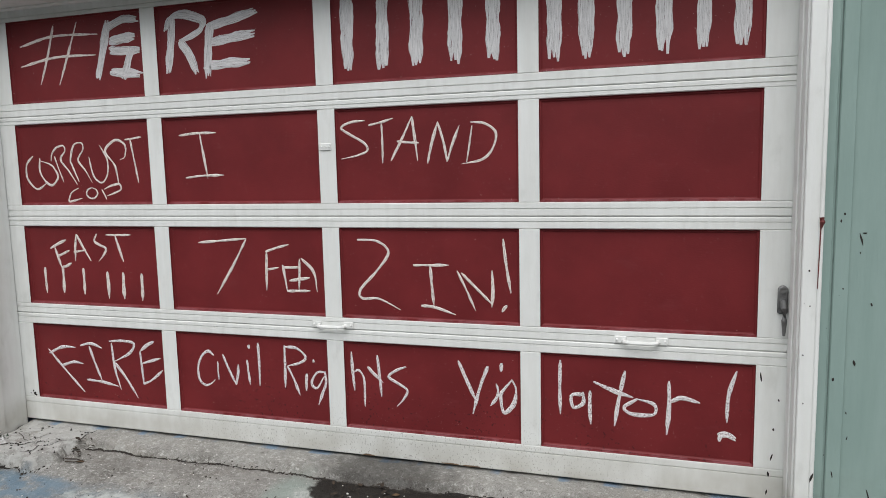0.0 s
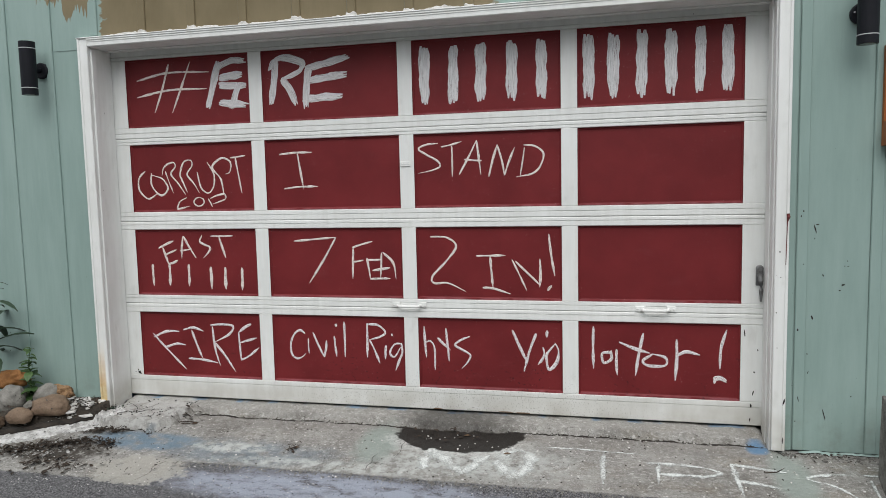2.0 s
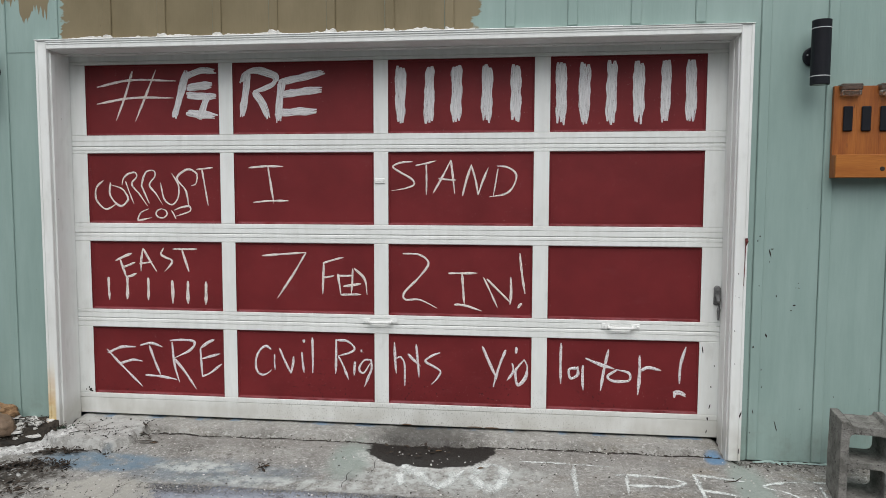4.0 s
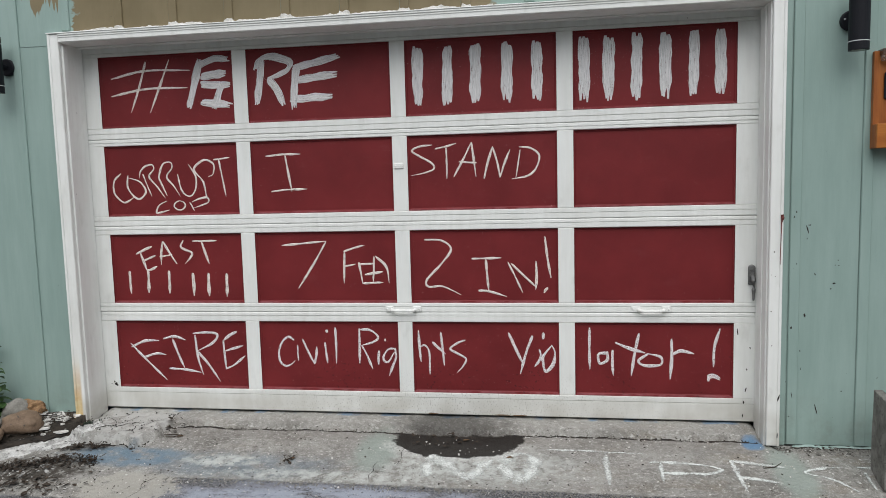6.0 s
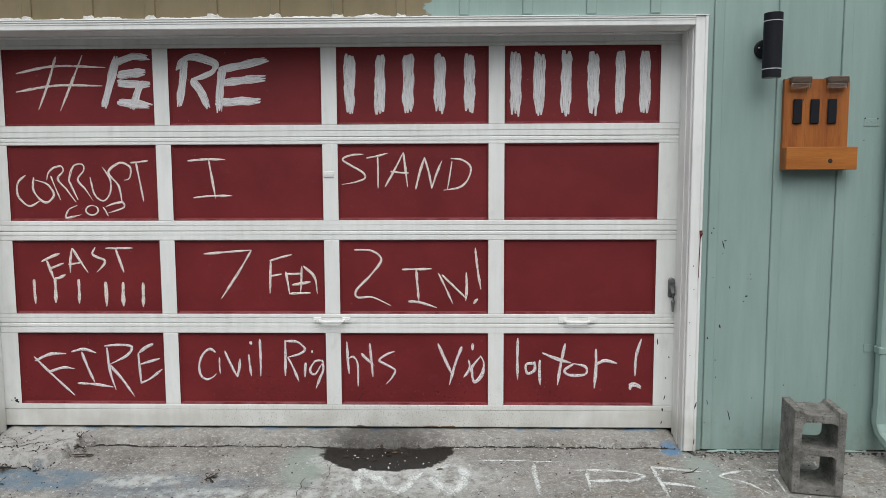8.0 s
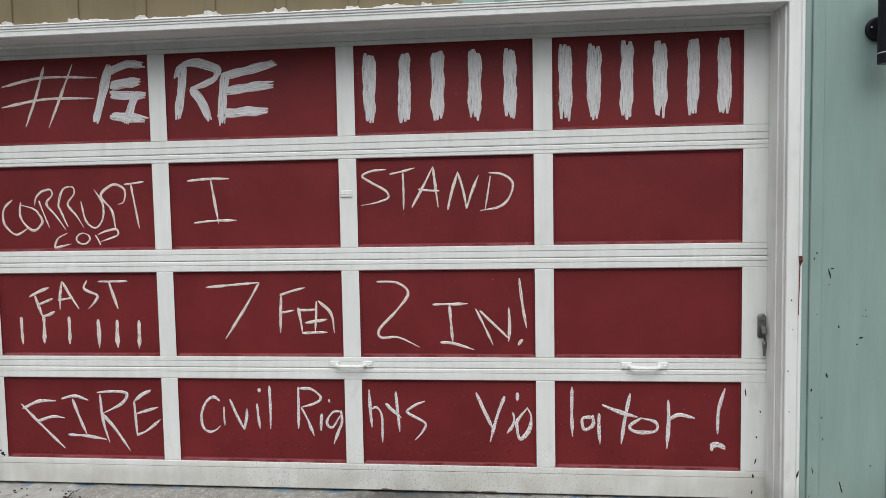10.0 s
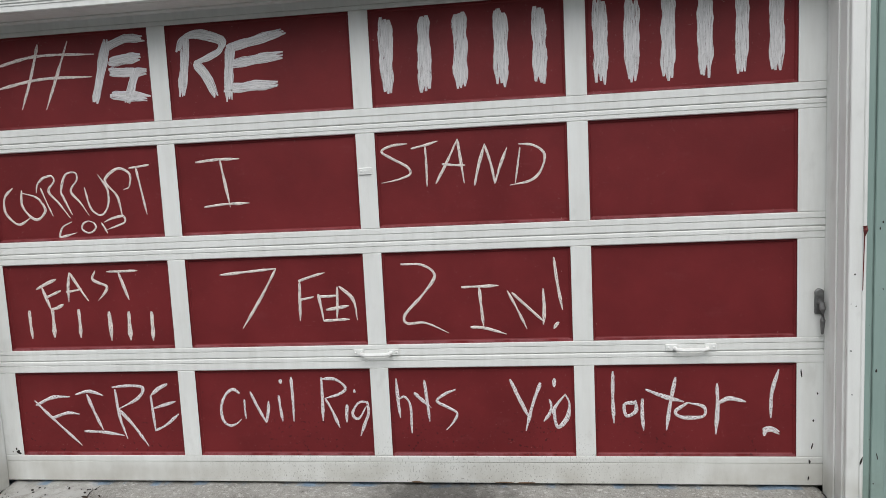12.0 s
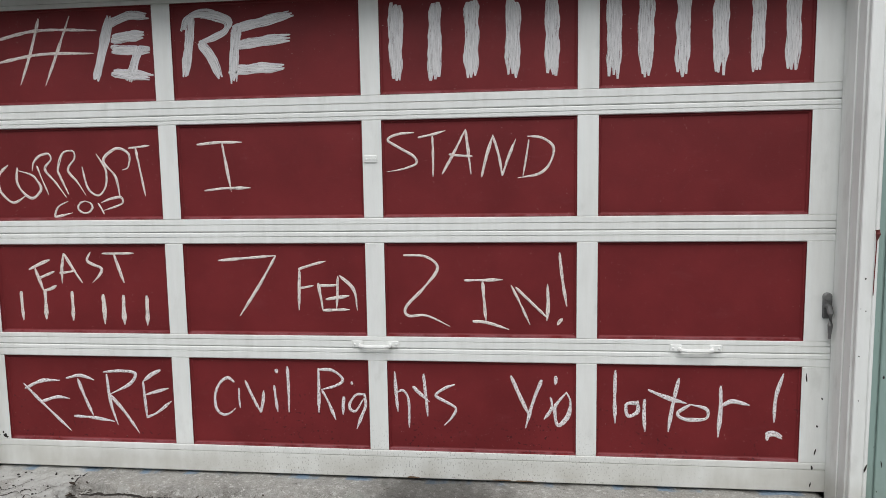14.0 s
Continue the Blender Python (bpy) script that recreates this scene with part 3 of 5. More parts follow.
def sunk_panel(x0, x1, z0, z1):
    """A flat panel in a sloped moulding, with a thin bead round it."""
    bm = bmesh.new()
    loops = []
    for inset, y in ((0.0, 0.0015), (0.0015, 0.009), (0.007, 0.0095), (0.011, PANEL_Y - 0.001), (0.013, PANEL_Y), (0.018, PANEL_Y)):
        loops.append([bm.verts.new((x - 1.84, y, z)) for x, z in ((x0 + inset, z0 + inset), (x1 - inset, z0 + inset), (x1 - inset, z1 - inset), (x0 + inset, z1 - inset))])
    for a, b in zip(loops, loops[1:]):
        for k in range(4):
            bm.faces.new((a[k], a[(k + 1) % 4], b[(k + 1) % 4], b[k]))
    bm.faces.new(loops[-1])
    back = [bm.verts.new((x - 1.84, 0.03, z)) for x, z in ((x0, z0), (x1, z0), (x1, z1), (x0, z1))]
    bm.faces.new(back[::-1])
    for k in range(4):
        bm.faces.new((back[k], back[(k + 1) % 4], loops[0][(k + 1) % 4], loops[0][k]))
    bmesh.ops.recalc_face_normals(bm, faces=bm.faces)
    return bm


for row, (z0, z1) in enumerate(ROWS_Z):
    low, high = CUTS[row] + 0.0009, CUTS[row + 1] - 0.0009
    section = part("door_section", box(DL - 1.84, DR - 1.84, 0.036, 0.044, low, high), WHITE, door)
    part("rail", raised_rail(low, z0, [z0 - 0.030] if row == 0 else [low + 0.031]), WHITE, section)
    part("rail", raised_rail(z1, high, [high - 0.0195] if row < 3 else [z1 + 0.02]), WHITE, section)
    edges = [DL] + [v for c in COLS for v in c] + [DR]
    for k in range(0, len(edges), 2):
        part("stile", box(edges[k] - 1.84, edges[k + 1] - 1.84, 0.0, 0.036, z0, z1, 0.0012), WHITE, section)
    for x0, x1 in COLS:
        part("panel", sunk_panel(x0, x1, z0, z1), RED, section, "dark red painted panel")

# door hardware
for x in (1.821, 3.147):
    bm = bmesh.new()
    for s in (-1, 1):
        box(x + s * 0.078 - 0.024, x + s * 0.078 + 0.024, -0.007, 0.0, 0.588, 0.618, 0.003, bm)
        bmesh.ops.create_icosphere(bm, subdivisions=1, radius=0.0055, matrix=Matrix.Translation((x + s * 0.090, -0.007, 0.603)))
    tube([(x - 0.066, -0.004, 0.600), (x - 0.060, -0.026, 0.599), (x - 0.04, -0.034, 0.598), (x + 0.04, -0.034, 0.598), (x + 0.060, -0.026, 0.599), (x + 0.066, -0.004, 0.600)], 0.0085, 8, bm)
    bmesh.ops.translate(bm, verts=bm.verts, vec=(-1.84, 0, 0))
    part("pull_handle", bm, WHITE, door, "white painted metal pull handle")
LX, LZ = 3.645 - 1.84, 0.036
lock = part("lock_plate", tube([(LX, 0.001, LZ + 0.782), (LX, -0.008, LZ + 0.782), (LX, -0.012, LZ + 0.782)], [0.0175, 0.0175, 0.012], 20), GREY_METAL, door, "worn grey metal lock plate")
part("escutcheon", box(LX - 0.0175, LX + 0.0175, -0.0095, 0.0, LZ + 0.695, LZ + 0.784, 0.006, None, 2), GREY_METAL, lock)
bm = tube([(LX, -0.008, LZ + 0.745), (LX, -0.030, LZ + 0.743), (LX + 0.001, -0.036, LZ + 0.722), (LX + 0.003, -0.034, LZ + 0.675), (LX + 0.004, -0.028, LZ + 0.618)], [0.011, 0.011, 0.012, 0.010, 0.005], 10)
part("turn_handle", bm, GREY_METAL, lock, "grey metal drop handle")
plate = part("small_plate", box(1.792 - 1.84, 1.848 - 1.84, -0.006, 0.0, 1.374, 1.405, 0.003), WHITE, door, "small white screwed cover plate")
for dx in (0.010, 0.028, 0.046):
    part("screw", tube([(1.792 - 1.84 + dx, -0.0055, 1.390), (1.792 - 1.84 + dx, -0.0085, 1.390)], [0.005, 0.004], 8), WHITE, plate)


# ---- hand-painted writing on the door ----
# a stroke alphabet in a unit box, by the form of the letter: points "x,z", strokes parted by "|"
HANDWRITING = {
    "hash": ".01,.68 .44,.81 1,.78|0,.35 .45,.46 .96,.45|.46,.98 .36,.5 .24,.02|.75,1 .62,.5 .48,0",
    "thick_F": "0,0 .15,.5 .31,.97|.27,.86 .6,.97 .96,.96|.30,.63 .6,.66 .88,.67",
    "thick_I": "0,.9 .5,.87 .97,.85|.76,1 .6,.5 .44,0|.02,.26 .5,.18 1,.1",
    "thick_R": ".17,.97 .1,.5 0,.04|0,.78 .15,.97 .5,1 .97,.88 .87,.7 .35,.56|.35,.56 .55,.35 .75,0",
    "thick_E": ".15,.84 .1,.4 .07,0|.12,.80 .5,.88 1,1|.12,.55 .5,.6 .98,.64|0,.18 .4,.2 .85,.2",
    "open_C": ".41,1 .1,.8 0,.55 .08,.28 .5,.02 1,.2",
    "slack_O": ".06,1 .02,.53 .3,.15 .66,0 1,.29 .85,.6 .59,.78 .05,.9",
    "loop_R": "0,.62 .05,.8 .25,.95 .53,1 .6,.87 .4,.65 .7,.35 1,0|.14,.74 .3,.4 .46,.06",
    "run_R": ".34,.03 .05,.45 0,.6 .22,.95 .61,1 .64,.83 .38,.58 .7,.3 1,0",
    "lean_U": "0,.7 .19,.19 .6,0 .94,.21 1,.61 .63,1",
    "run_P": ".55,0 .42,.42 0,.7 .08,.86 .56,1 1,.88 .93,.61 .7,.56",
    "lean_T": "0,.96 .5,.98 1,1|.34,.97 .5,.5 .67,0",
    "small_c": ".77,1 .2,.65 0,.05 .4,.1 1,.28",
    "small_p": "0,.68 .12,.35 .23,0|.13,.68 .5,.9 .95,1 1,.65 .6,.4 .24,.25",
    "wide_I": "0,.96 .4,.99 .87,.99|.49,.98 .55,.5 .62,0|.11,.03 .5,.07 1,.07",
    "flat_T": "0,.87 .5,.92 1,1|.52,.9 .53,.5 .53,0",
    "lean_A": "0,.02 .4,.5 .77,1|.77,1 .86,.5 .94,0|.23,.45 .6,.42 1,.4",
    "bow_D": ".32,.92 .25,.5 .16,.04|.28,.99 .7,.95 1,.72 .9,.35 .6,.1 0,0",
    "split_E": "0,.68 .4,.85 .81,1|.22,.73 .35,.4 .49,0|.37,.41 .6,.5 .96,.62|.49,.03 .7,.04 1,.17",
    "tent_A": ".24,1 .12,.5 .08,0|.24,1 .6,.5 1,.02|0,.34 .4,.38 .77,.44",
    "short_S": ".29,1 0,.74 .4,.6 1,.47 .8,.25 .29,0",
    "bar_T": "0,1 .5,.99 1,1|.37,.98 .5,.5 .64,0",
    "seven": "0,.92 .5,.96 1,1|1,1 .70,.52 .34,0",
    "up_F": ".06,.83 .02,.4 0,0|.02,.83 .5,.92 1,1|0,.45 .3,.47 .55,.5",
    "crate": "0,.8 .05,.4 .1,0|.01,.72 .3,.72 .54,.74|.18,.34 .5,.38 .8,.44|.1,.03 .5,.04 .8,.05|.51,.98 .49,.5 .46,.08|.55,1 .91,.62 1,.04",
    "foot_I": "0,.98 .42,.985 .87,1|.42,.98 .46,.5 .49,.15|.18,.15 .5,.13 1,0",
    "wide_N": "0,.97 .25,.5 .51,0|.12,.93 .55,.55 1,.16|.99,1 1,.5 .96,.1",
    "lean_!": ".2,1 .55,.6 .95,.26|0,0 .25,.05 .55,.09",
    "knee_R": ".08,.95 .15,.5 .33,.13|0,.98 .5,1 .92,.97 .75,.8 .15,.62|.15,.62 .55,.35 .95,0",
    "dip_E": ".69,1 .35,.9 .05,.75|.05,.78 .08,.4 .12,.02|.12,.5 .5,.56 .93,.64|.1,.03 .5,.15 1,.38",
    "low_v": ".05,1 .35,.5 .69,0|.69,0 .8,.35 .87,.7",
    "kick_R": ".07,1 .05,.6 .03,.14|.07,.97 .6,.96 .97,.78 .7,.66 .15,.58|.15,.58 .4,.35 .65,0",
    "far_i": ".9,1 .92,.95 .95,.9|.1,.55 .05,.3 0,0",
    "tail_g": ".92,.98 .4,.95 .05,.64 .4,.5 .9,.85|.95,1 1,.67 .75,.35 .45,0",
    "arch_h": "0,1 .1,.6 .2,.28|.15,.62 .6,.66 1,.5 1,0",
    "cross_t": ".68,1 .8,.5 .9,0|0,.71 .5,.52 1,.34",
    "zig_s": ".95,1 .45,.9 .05,.72 .5,.58 .98,.42 .8,.2 .45,0",
    "cut_V": "0,1 .3,.6 .61,.24|1,.94 .7,.5 .47,0",
    "bent_i": ".98,1 .97,.9 .96,.8|.5,.53 .7,.35 .5,.18 0,0",
    "lean_o": ".73,.96 .1,.6 .05,.35 .24,0 .85,.28 1,.73 .73,1",
    "curl_a": ".7,.86 .1,.85 0,.7 .16,.47 .62,.6 .6,.95|.97,1 .95,.5 1,0",
    "slash_t": ".78,1 .65,.5 .53,0|0,.77 .5,.63 1,.53",
    "flat_o": ".43,1 0,.42 .26,0 .97,.1 1,.75 .43,1",
    "post_r": ".06,1 .07,.54 0,0|.1,.6 .45,.7 1,.64",
    "block_!": ".95,1 .56,.65 .48,.28|0,.1 .5,.13 .98,.06|.05,.06 .5,.08 .98,.03|.08,0 .12,.06 .15,.1",
    "chalk_N": ".03,.09 .0,.5 0,1|0,1 .34,.5 .68,0|.68,0 .85,.45 1,.86",
    "chalk_O": ".5,1 .15,.8 .02,.4 .3,.03 .7,.05 .98,.45 .85,.85 .5,1",
    "chalk_bar": "0,1 .5,.99 1,.96",
    "chalk_stem": "0,1 .0,.5 0,0",
    "chalk_R": "0,1 .5,.97 .82,.9|.18,.95 .16,.5 .15,0|.15,.47 .5,.5 .82,.52 1,.72 .82,.9",
    "chalk_E": "0,1 .02,.5 .04,0|0,.96 .5,.9 1,.81|.04,.44 .4,.38 .74,.3",
    "chalk_S": "1,1 .35,.9 0,.71 .5,.43 .85,0",
    "chalk_P": "0,1 .5,1 1,1|.3,.8 .2,.4 .15,0",
    "f": "0,.90 .4,.5 .95,0|.02,.80 .4,.95 .8,.97|.35,.55 .7,.64 .98,.62",
    "J": "0,.93 .3,1 .62,.9|.25,.93 .4,.5 .55,.12|.12,.1 .55,.08 1,0",
    "C": "1,.88 .7,1 .3,.85 .05,.5 .1,.15 .4,0 .75,.05 1,.18",
    "S": ".95,1 .4,.96 .05,.83 .4,.63 .92,.39 1,.2 .6,.08 0,0",
    "N": "0,0 .15,.5 .33,1|.33,1 .5,.5 .6,.03|.6,.03 .8,.5 1,.9",
    "2": ".02,1 .5,.98 .75,.82 .45,.55 .05,.28 .1,.15 .5,.15 1,0",
    "1": ".5,1 .5,.5 .5,0",
    "j": ".6,1 .62,.96 .66,.9|.35,.62 .45,.3 .6,0",
}


def smooth_line(points, step):
    """A Catmull-Rom line through points at about that step."""
    p = [points[0] * 2 - points[1], *points, points[-1] * 2 - points[-2]]
    out = []
    for a, b, c, d in zip(p, p[1:], p[2:], p[3:]):
        n = max(2, int((c - b).length / step))
        for i in range(n):
            t = i / n
            out.append(0.5 * (2 * b + (c - a) * t + (2 * a - 5 * b + 4 * c - d) * t * t + (3 * b - 3 * c + d - a) * t ** 3))
    return out + [points[-1]]


def ribbon(bm, line, half, base, seed, up):
    """A brush stroke: a low ridge of paint along the line. base(p, lift) gives the place."""
    uv = bm.loops.layers.uv.get("stroke") or bm.loops.layers.uv.new("stroke")
    edge = bm.loops.layers.uv.get("across") or bm.loops.layers.uv.new("across")
    run, last = seed * 3.1, None
    for i, p in enumerate(line):
        ahead = (line[min(i + 1, len(line) - 1)] - line[max(i - 1, 0)]).normalized()
        side = Vector((-ahead.y, ahead.x))
        if i:
            run += (p - line[i - 1]).length
        part_way = i / (len(line) - 1)
        w = half * (0.95 + 0.55 * noise.noise(Vector((run * 16, seed, 0)))) * min(1, 0.45 + part_way * 6) * min(1, 0.30 + (1 - part_way) * 3.2)
        row = []
        for k, (s, lift) in enumerate(((-1, 0.2), (-0.5, 1.0), (0.5, 1.0), (1, 0.2))):
            q = p + side * w * (s + 0.16 * noise.noise(Vector((run * 60, seed + k, 7))))
            row.append((bm.verts.new(base(q, up * lift)), (run * 10, s * half * 100 + seed), (s, part_way)))
        if last:
            for k in range(3):
                quad = (last[k], row[k], row[k + 1], last[k + 1])
                f = bm.faces.new([v for v, _, _ in quad])
                for loop, (_, c, d) in zip(f.loops, quad):
                    loop[uv].uv, loop[edge].uv = c, d
        last = row


count = [0]


def glyph(ch, x, z, w, h, half, parent, material, strokes=1):
    """One letter; with strokes > 1 each stroke is several bristle tracks side by side."""
    bm = bmesh.new()
    for s in HANDWRITING[ch].split("|"):
        points = [Vector([float(v) for v in p.split(",")]) for p in s.split()]
        points = [Vector((x + p.x * w, z + p.y * h)) for p in points]
        ahead = (points[-1] - points[0]).normalized()
        side = Vector((-ahead.y, ahead.x))
        for again in range(strokes):
            count[0] += 1
            shift = side * half * (2 * again / (strokes - 1) - 1) * 0.72 + ahead * random.uniform(-0.5, 0.5) * half if strokes > 1 else Vector((0, 0))
            line = smooth_line([p + shift + Vector((random.uniform(-1, 1), random.uniform(-1, 1))) * half * 0.2 for p in points], 0.008)
            ribbon(bm, line, half * (0.74 if strokes > 1 else 1), lambda q, lift: (q.x - 1.84, PANEL_Y - lift, q.y), count[0] * 0.37, 0.0010 + 0.00022 * (count[0] % 7))
    part("letter", bm, material, parent)


def word(label, half, letters, material=None, strokes=1):
    holder = new("painted_word")
    holder.parent = door
    tagged(holder, label)
    for ch, x, z, w, h in letters:
        glyph(ch, x, z, w, h, half, holder, material or LETTER, strokes)


word("thin white painted hash sign", 0.0066, [("hash", 0.145, 1.732, 0.489, 0.291)])
word("thick white painted word FIRE", 0.0145, [("thick_F", 0.618, 1.748, 0.258, 0.272), ("thick_I", 0.690, 1.740, 0.180, 0.151), ("thick_R", 1.025, 1.742, 0.205, 0.265), ("thick_E", 1.218, 1.723, 0.281, 0.272)], THICK, 3)
word("white painted word CORRUPT", 0.0050, [("open_C", 0.118, 1.222, 0.130, 0.170), ("slack_O", 0.206, 1.243, 0.115, 0.137), ("loop_R", 0.286, 1.244, 0.153, 0.194), ("run_R", 0.409, 1.252, 0.124, 0.197), ("lean_U", 0.522, 1.251, 0.111, 0.183), ("run_P", 0.627, 1.243, 0.118, 0.213), ("lean_T", 0.743, 1.246, 0.100, 0.219)])
word("white painted word COP", 0.0050, [("small_c", 0.379, 1.158, 0.087, 0.071), ("chalk_O", 0.490, 1.175, 0.071, 0.053), ("small_p", 0.586, 1.168, 0.115, 0.075)])
word("white painted word I", 0.0056, [("wide_I", 1.056, 1.261, 0.235, 0.212)])
word("white painted word STAND", 0.0054, [("S", 1.885, 1.336, 0.124, 0.160), ("flat_T", 2.019, 1.314, 0.116, 0.186), ("lean_A", 2.118, 1.320, 0.128, 0.184), ("N", 2.282, 1.308, 0.141, 0.171), ("bow_D", 2.428, 1.302, 0.147, 0.170)])
word("white painted word EAST", 0.0060, [("split_E", 0.231, 0.825, 0.130, 0.142), ("tent_A", 0.379, 0.860, 0.106, 0.136), ("short_S", 0.513, 0.863, 0.069, 0.137), ("bar_T", 0.588, 0.862, 0.150, 0.133)])
word("white painted 7 FEET, the last letters written over each other", 0.0060, [("seven", 1.127, 0.718, 0.262, 0.265), ("up_F", 1.484, 0.745, 0.123, 0.215), ("crate", 1.573, 0.740, 0.170, 0.158)])
word("white painted 2 IN with an exclamation mark", 0.0060, [("2", 1.944, 0.678, 0.197, 0.306), ("foot_I", 2.203, 0.669, 0.188, 0.212), ("wide_N", 2.401, 0.690, 0.152, 0.172), ("lean_!", 2.591, 0.690, 0.042, 0.304)])
word("white painted word FIRE", 0.0068, [("f", 0.160, 0.174, 0.228, 0.244), ("J", 0.370, 0.221, 0.225, 0.215), ("knee_R", 0.555, 0.169, 0.165, 0.290), ("dip_E", 0.736, 0.237, 0.137, 0.230)], DRY)
word("white painted word Civil", 0.0064, [("C", 1.076, 0.268, 0.098, 0.170), ("1", 1.179, 0.300, 0.030, 0.092), ("low_v", 1.218, 0.281, 0.104, 0.145), ("j", 1.336, 0.287, 0.054, 0.195), ("1", 1.400, 0.286, 0.040, 0.208)], DRY)
word("white painted word Rights, broken by a white stile", 0.0066, [("kick_R", 1.552, 0.257, 0.120, 0.232), ("far_i", 1.665, 0.280, 0.046, 0.152), ("tail_g", 1.690, 0.217, 0.076, 0.162), ("arch_h", 1.897, 0.230, 0.060, 0.250), ("cross_t", 1.974, 0.281, 0.073, 0.190), ("zig_s", 2.069, 0.244, 0.095, 0.182)], DRY)
word("white painted word Violator with an exclamation mark", 0.0076, [("cut_V", 2.397, 0.239, 0.131, 0.230), ("bent_i", 2.536, 0.281, 0.050, 0.190), ("lean_o", 2.579, 0.255, 0.066, 0.148), ("1", 2.820, 0.272, 0.020, 0.228), ("curl_a", 2.874, 0.240, 0.079, 0.140), ("slash_t", 2.964, 0.241, 0.157, 0.230), ("flat_o", 3.084, 0.296, 0.117, 0.064), ("post_r", 3.247, 0.225, 0.123, 0.217), ("block_!", 3.436, 0.215, 0.066, 0.284)], DRY)
# writing that is left as plain upright bars
holder = tagged(new("painted_bars"), "row of thick white painted upright bars")
holder.parent = door
for x in (1.915, 2.075, 2.225, 2.390, 2.550):
    glyph("1", x - 0.05, 1.712, 0.14, 0.30, 0.021, holder, THICK, 3)
for x in (2.790, 2.915, 3.055, 3.195, 3.335, 3.465):
    glyph("1", x - 0.05, 1.70, 0.14, 0.32, 0.020, holder, THICK, 3)
holder = tagged(new("painted_bars"), "row of thin white painted upright bars")
holder.parent = door
for x, z in ((0.185, 0.690), (0.300, 0.692), (0.430, 0.690), (0.580, 0.675), (0.675, 0.672), (0.785, 0.670)):
    glyph("1", x - 0.02, z, 0.04, 0.135, 0.0095, holder, LETTER)


# ---- wall lamps ----
def wall_lamp(x):
    lamp = thing("wall_lamp", (x, FACE - 0.105, 1.99), "black cylinder up-and-down wall lamp with pale rings, unlit", "wall lamp", "lamps beside the garage door")
    part("body", tube([(0, 0, -0.148), (0, 0, -0.150), (0, 0, 0.150), (0, 0, 0.148)], [0.036, 0.043, 0.043, 0.036], 28), BLACK, lamp, smooth=False)
    for z in (-0.112, 0.112):
        part("ring", tube([(0, 0, z - 0.002), (0, 0, z + 0.002)], 0.0442, 28), RING, lamp, "pale metal ring")
    for z in (-0.149, 0.149):
        part("diffuser", tube([(0, 0, z - 0.002), (0, 0, z + 0.002)], 0.034, 20), LENS, lamp, "smoked lens")
    part("arm", tube([(0, 0.03, 0), (0, 0.104, 0)], 0.014, 10), BLACK, lamp)
    base = part("mounting_plate", tube([(0, 0.104, 0), (0, 0.088, 0), (0, 0.084, 0)], [0.046, 0.046, 0.040], 24), BLACK, lamp)
    part("screw", tube([(-0.03, 0.085, 0.006), (-0.03, 0.081, 0.006)], 0.004, 8), RING, base, "bright screw head")
    return lamp


wall_lamp(4.012)
wall_lamp(-0.340)

# ---- house number board ----
board = thing("number_board", (4.262, FACE - 0.011, 1.40), "orange-stained cedar number board with a ledge and two small lights", "house sign")
for k in range(3):
    a = -0.152 + k * 0.1050
    part("plank", box(a + 0.0001, a + 0.1049, -0.022, 0.0, 0.0, 0.443, 0.0007), CEDAR, board)
ledge = part("ledge", box(-0.154, 0.188, -0.075, -0.061, 0.0, 0.110, 0.002), CEDAR_FLAT, board)
for x in (-0.154, 0.149):
    part("ledge_end", box(x, x + 0.014, -0.061, -0.0225, 0.0, 0.110, 0.0015), CEDAR, ledge)
part("ledge_bottom", box(-0.139, 0.148, -0.0605, -0.0225, 0.0, 0.012, 0.001), CEDAR_FLAT, ledge)
part("knot", tube([(0.058, -0.0748, 0.042), (0.058, -0.0762, 0.042)], [0.012, 0.008], 14), CHIP, ledge, "dark brown wood knot")
for x in (-0.088, -0.004, 0.080):
    part("number_bar", box(x - 0.022, x + 0.022, -0.033, -0.023, 0.225, 0.345, 0.004), BLACK, board, "plain dark raised bar")
for x in (-0.083, 0.095):
    light = part("board_light", box(x - 0.048, x + 0.048, -0.058, 0.004, 0.420, 0.450, 0.004), LENS, board, "small smoked solar light")
    part("light_lens", box(x - 0.044, x + 0.044, -0.056, -0.024, 0.396, 0.4195, 0.002), CLEAR, light, "clear plastic lens")

# painted-over cover plate on the wall
cover = thing("cover_plate", (4.556, FACE, 1.634), "small outlet cover painted sage teal on the wall", "cover plate")
part("plate", box(-0.036, 0.036, -0.003, 0.0, -0.019, 0.019, 0.001), WALL, cover)
for dx, dz, r in ((-0.021, 0.002, 0.0045), (0.0, 0.006, 0.004), (0.020, -0.001, 0.0045), (-0.032, 0.019, 0.004), (0.030, 0.017, 0.004)):
    part("screw", tube([(dx, -0.003, dz), (dx, -0.0045, dz)], [r, r * 0.7], 8), CHIP if dz > 0.01 else WALL, cover)

# ---- downspout ----
spout = thing("downspout", (4.655, FACE - 0.045, 0.0), "ribbed metal downspout painted the same sage teal", "downspout")


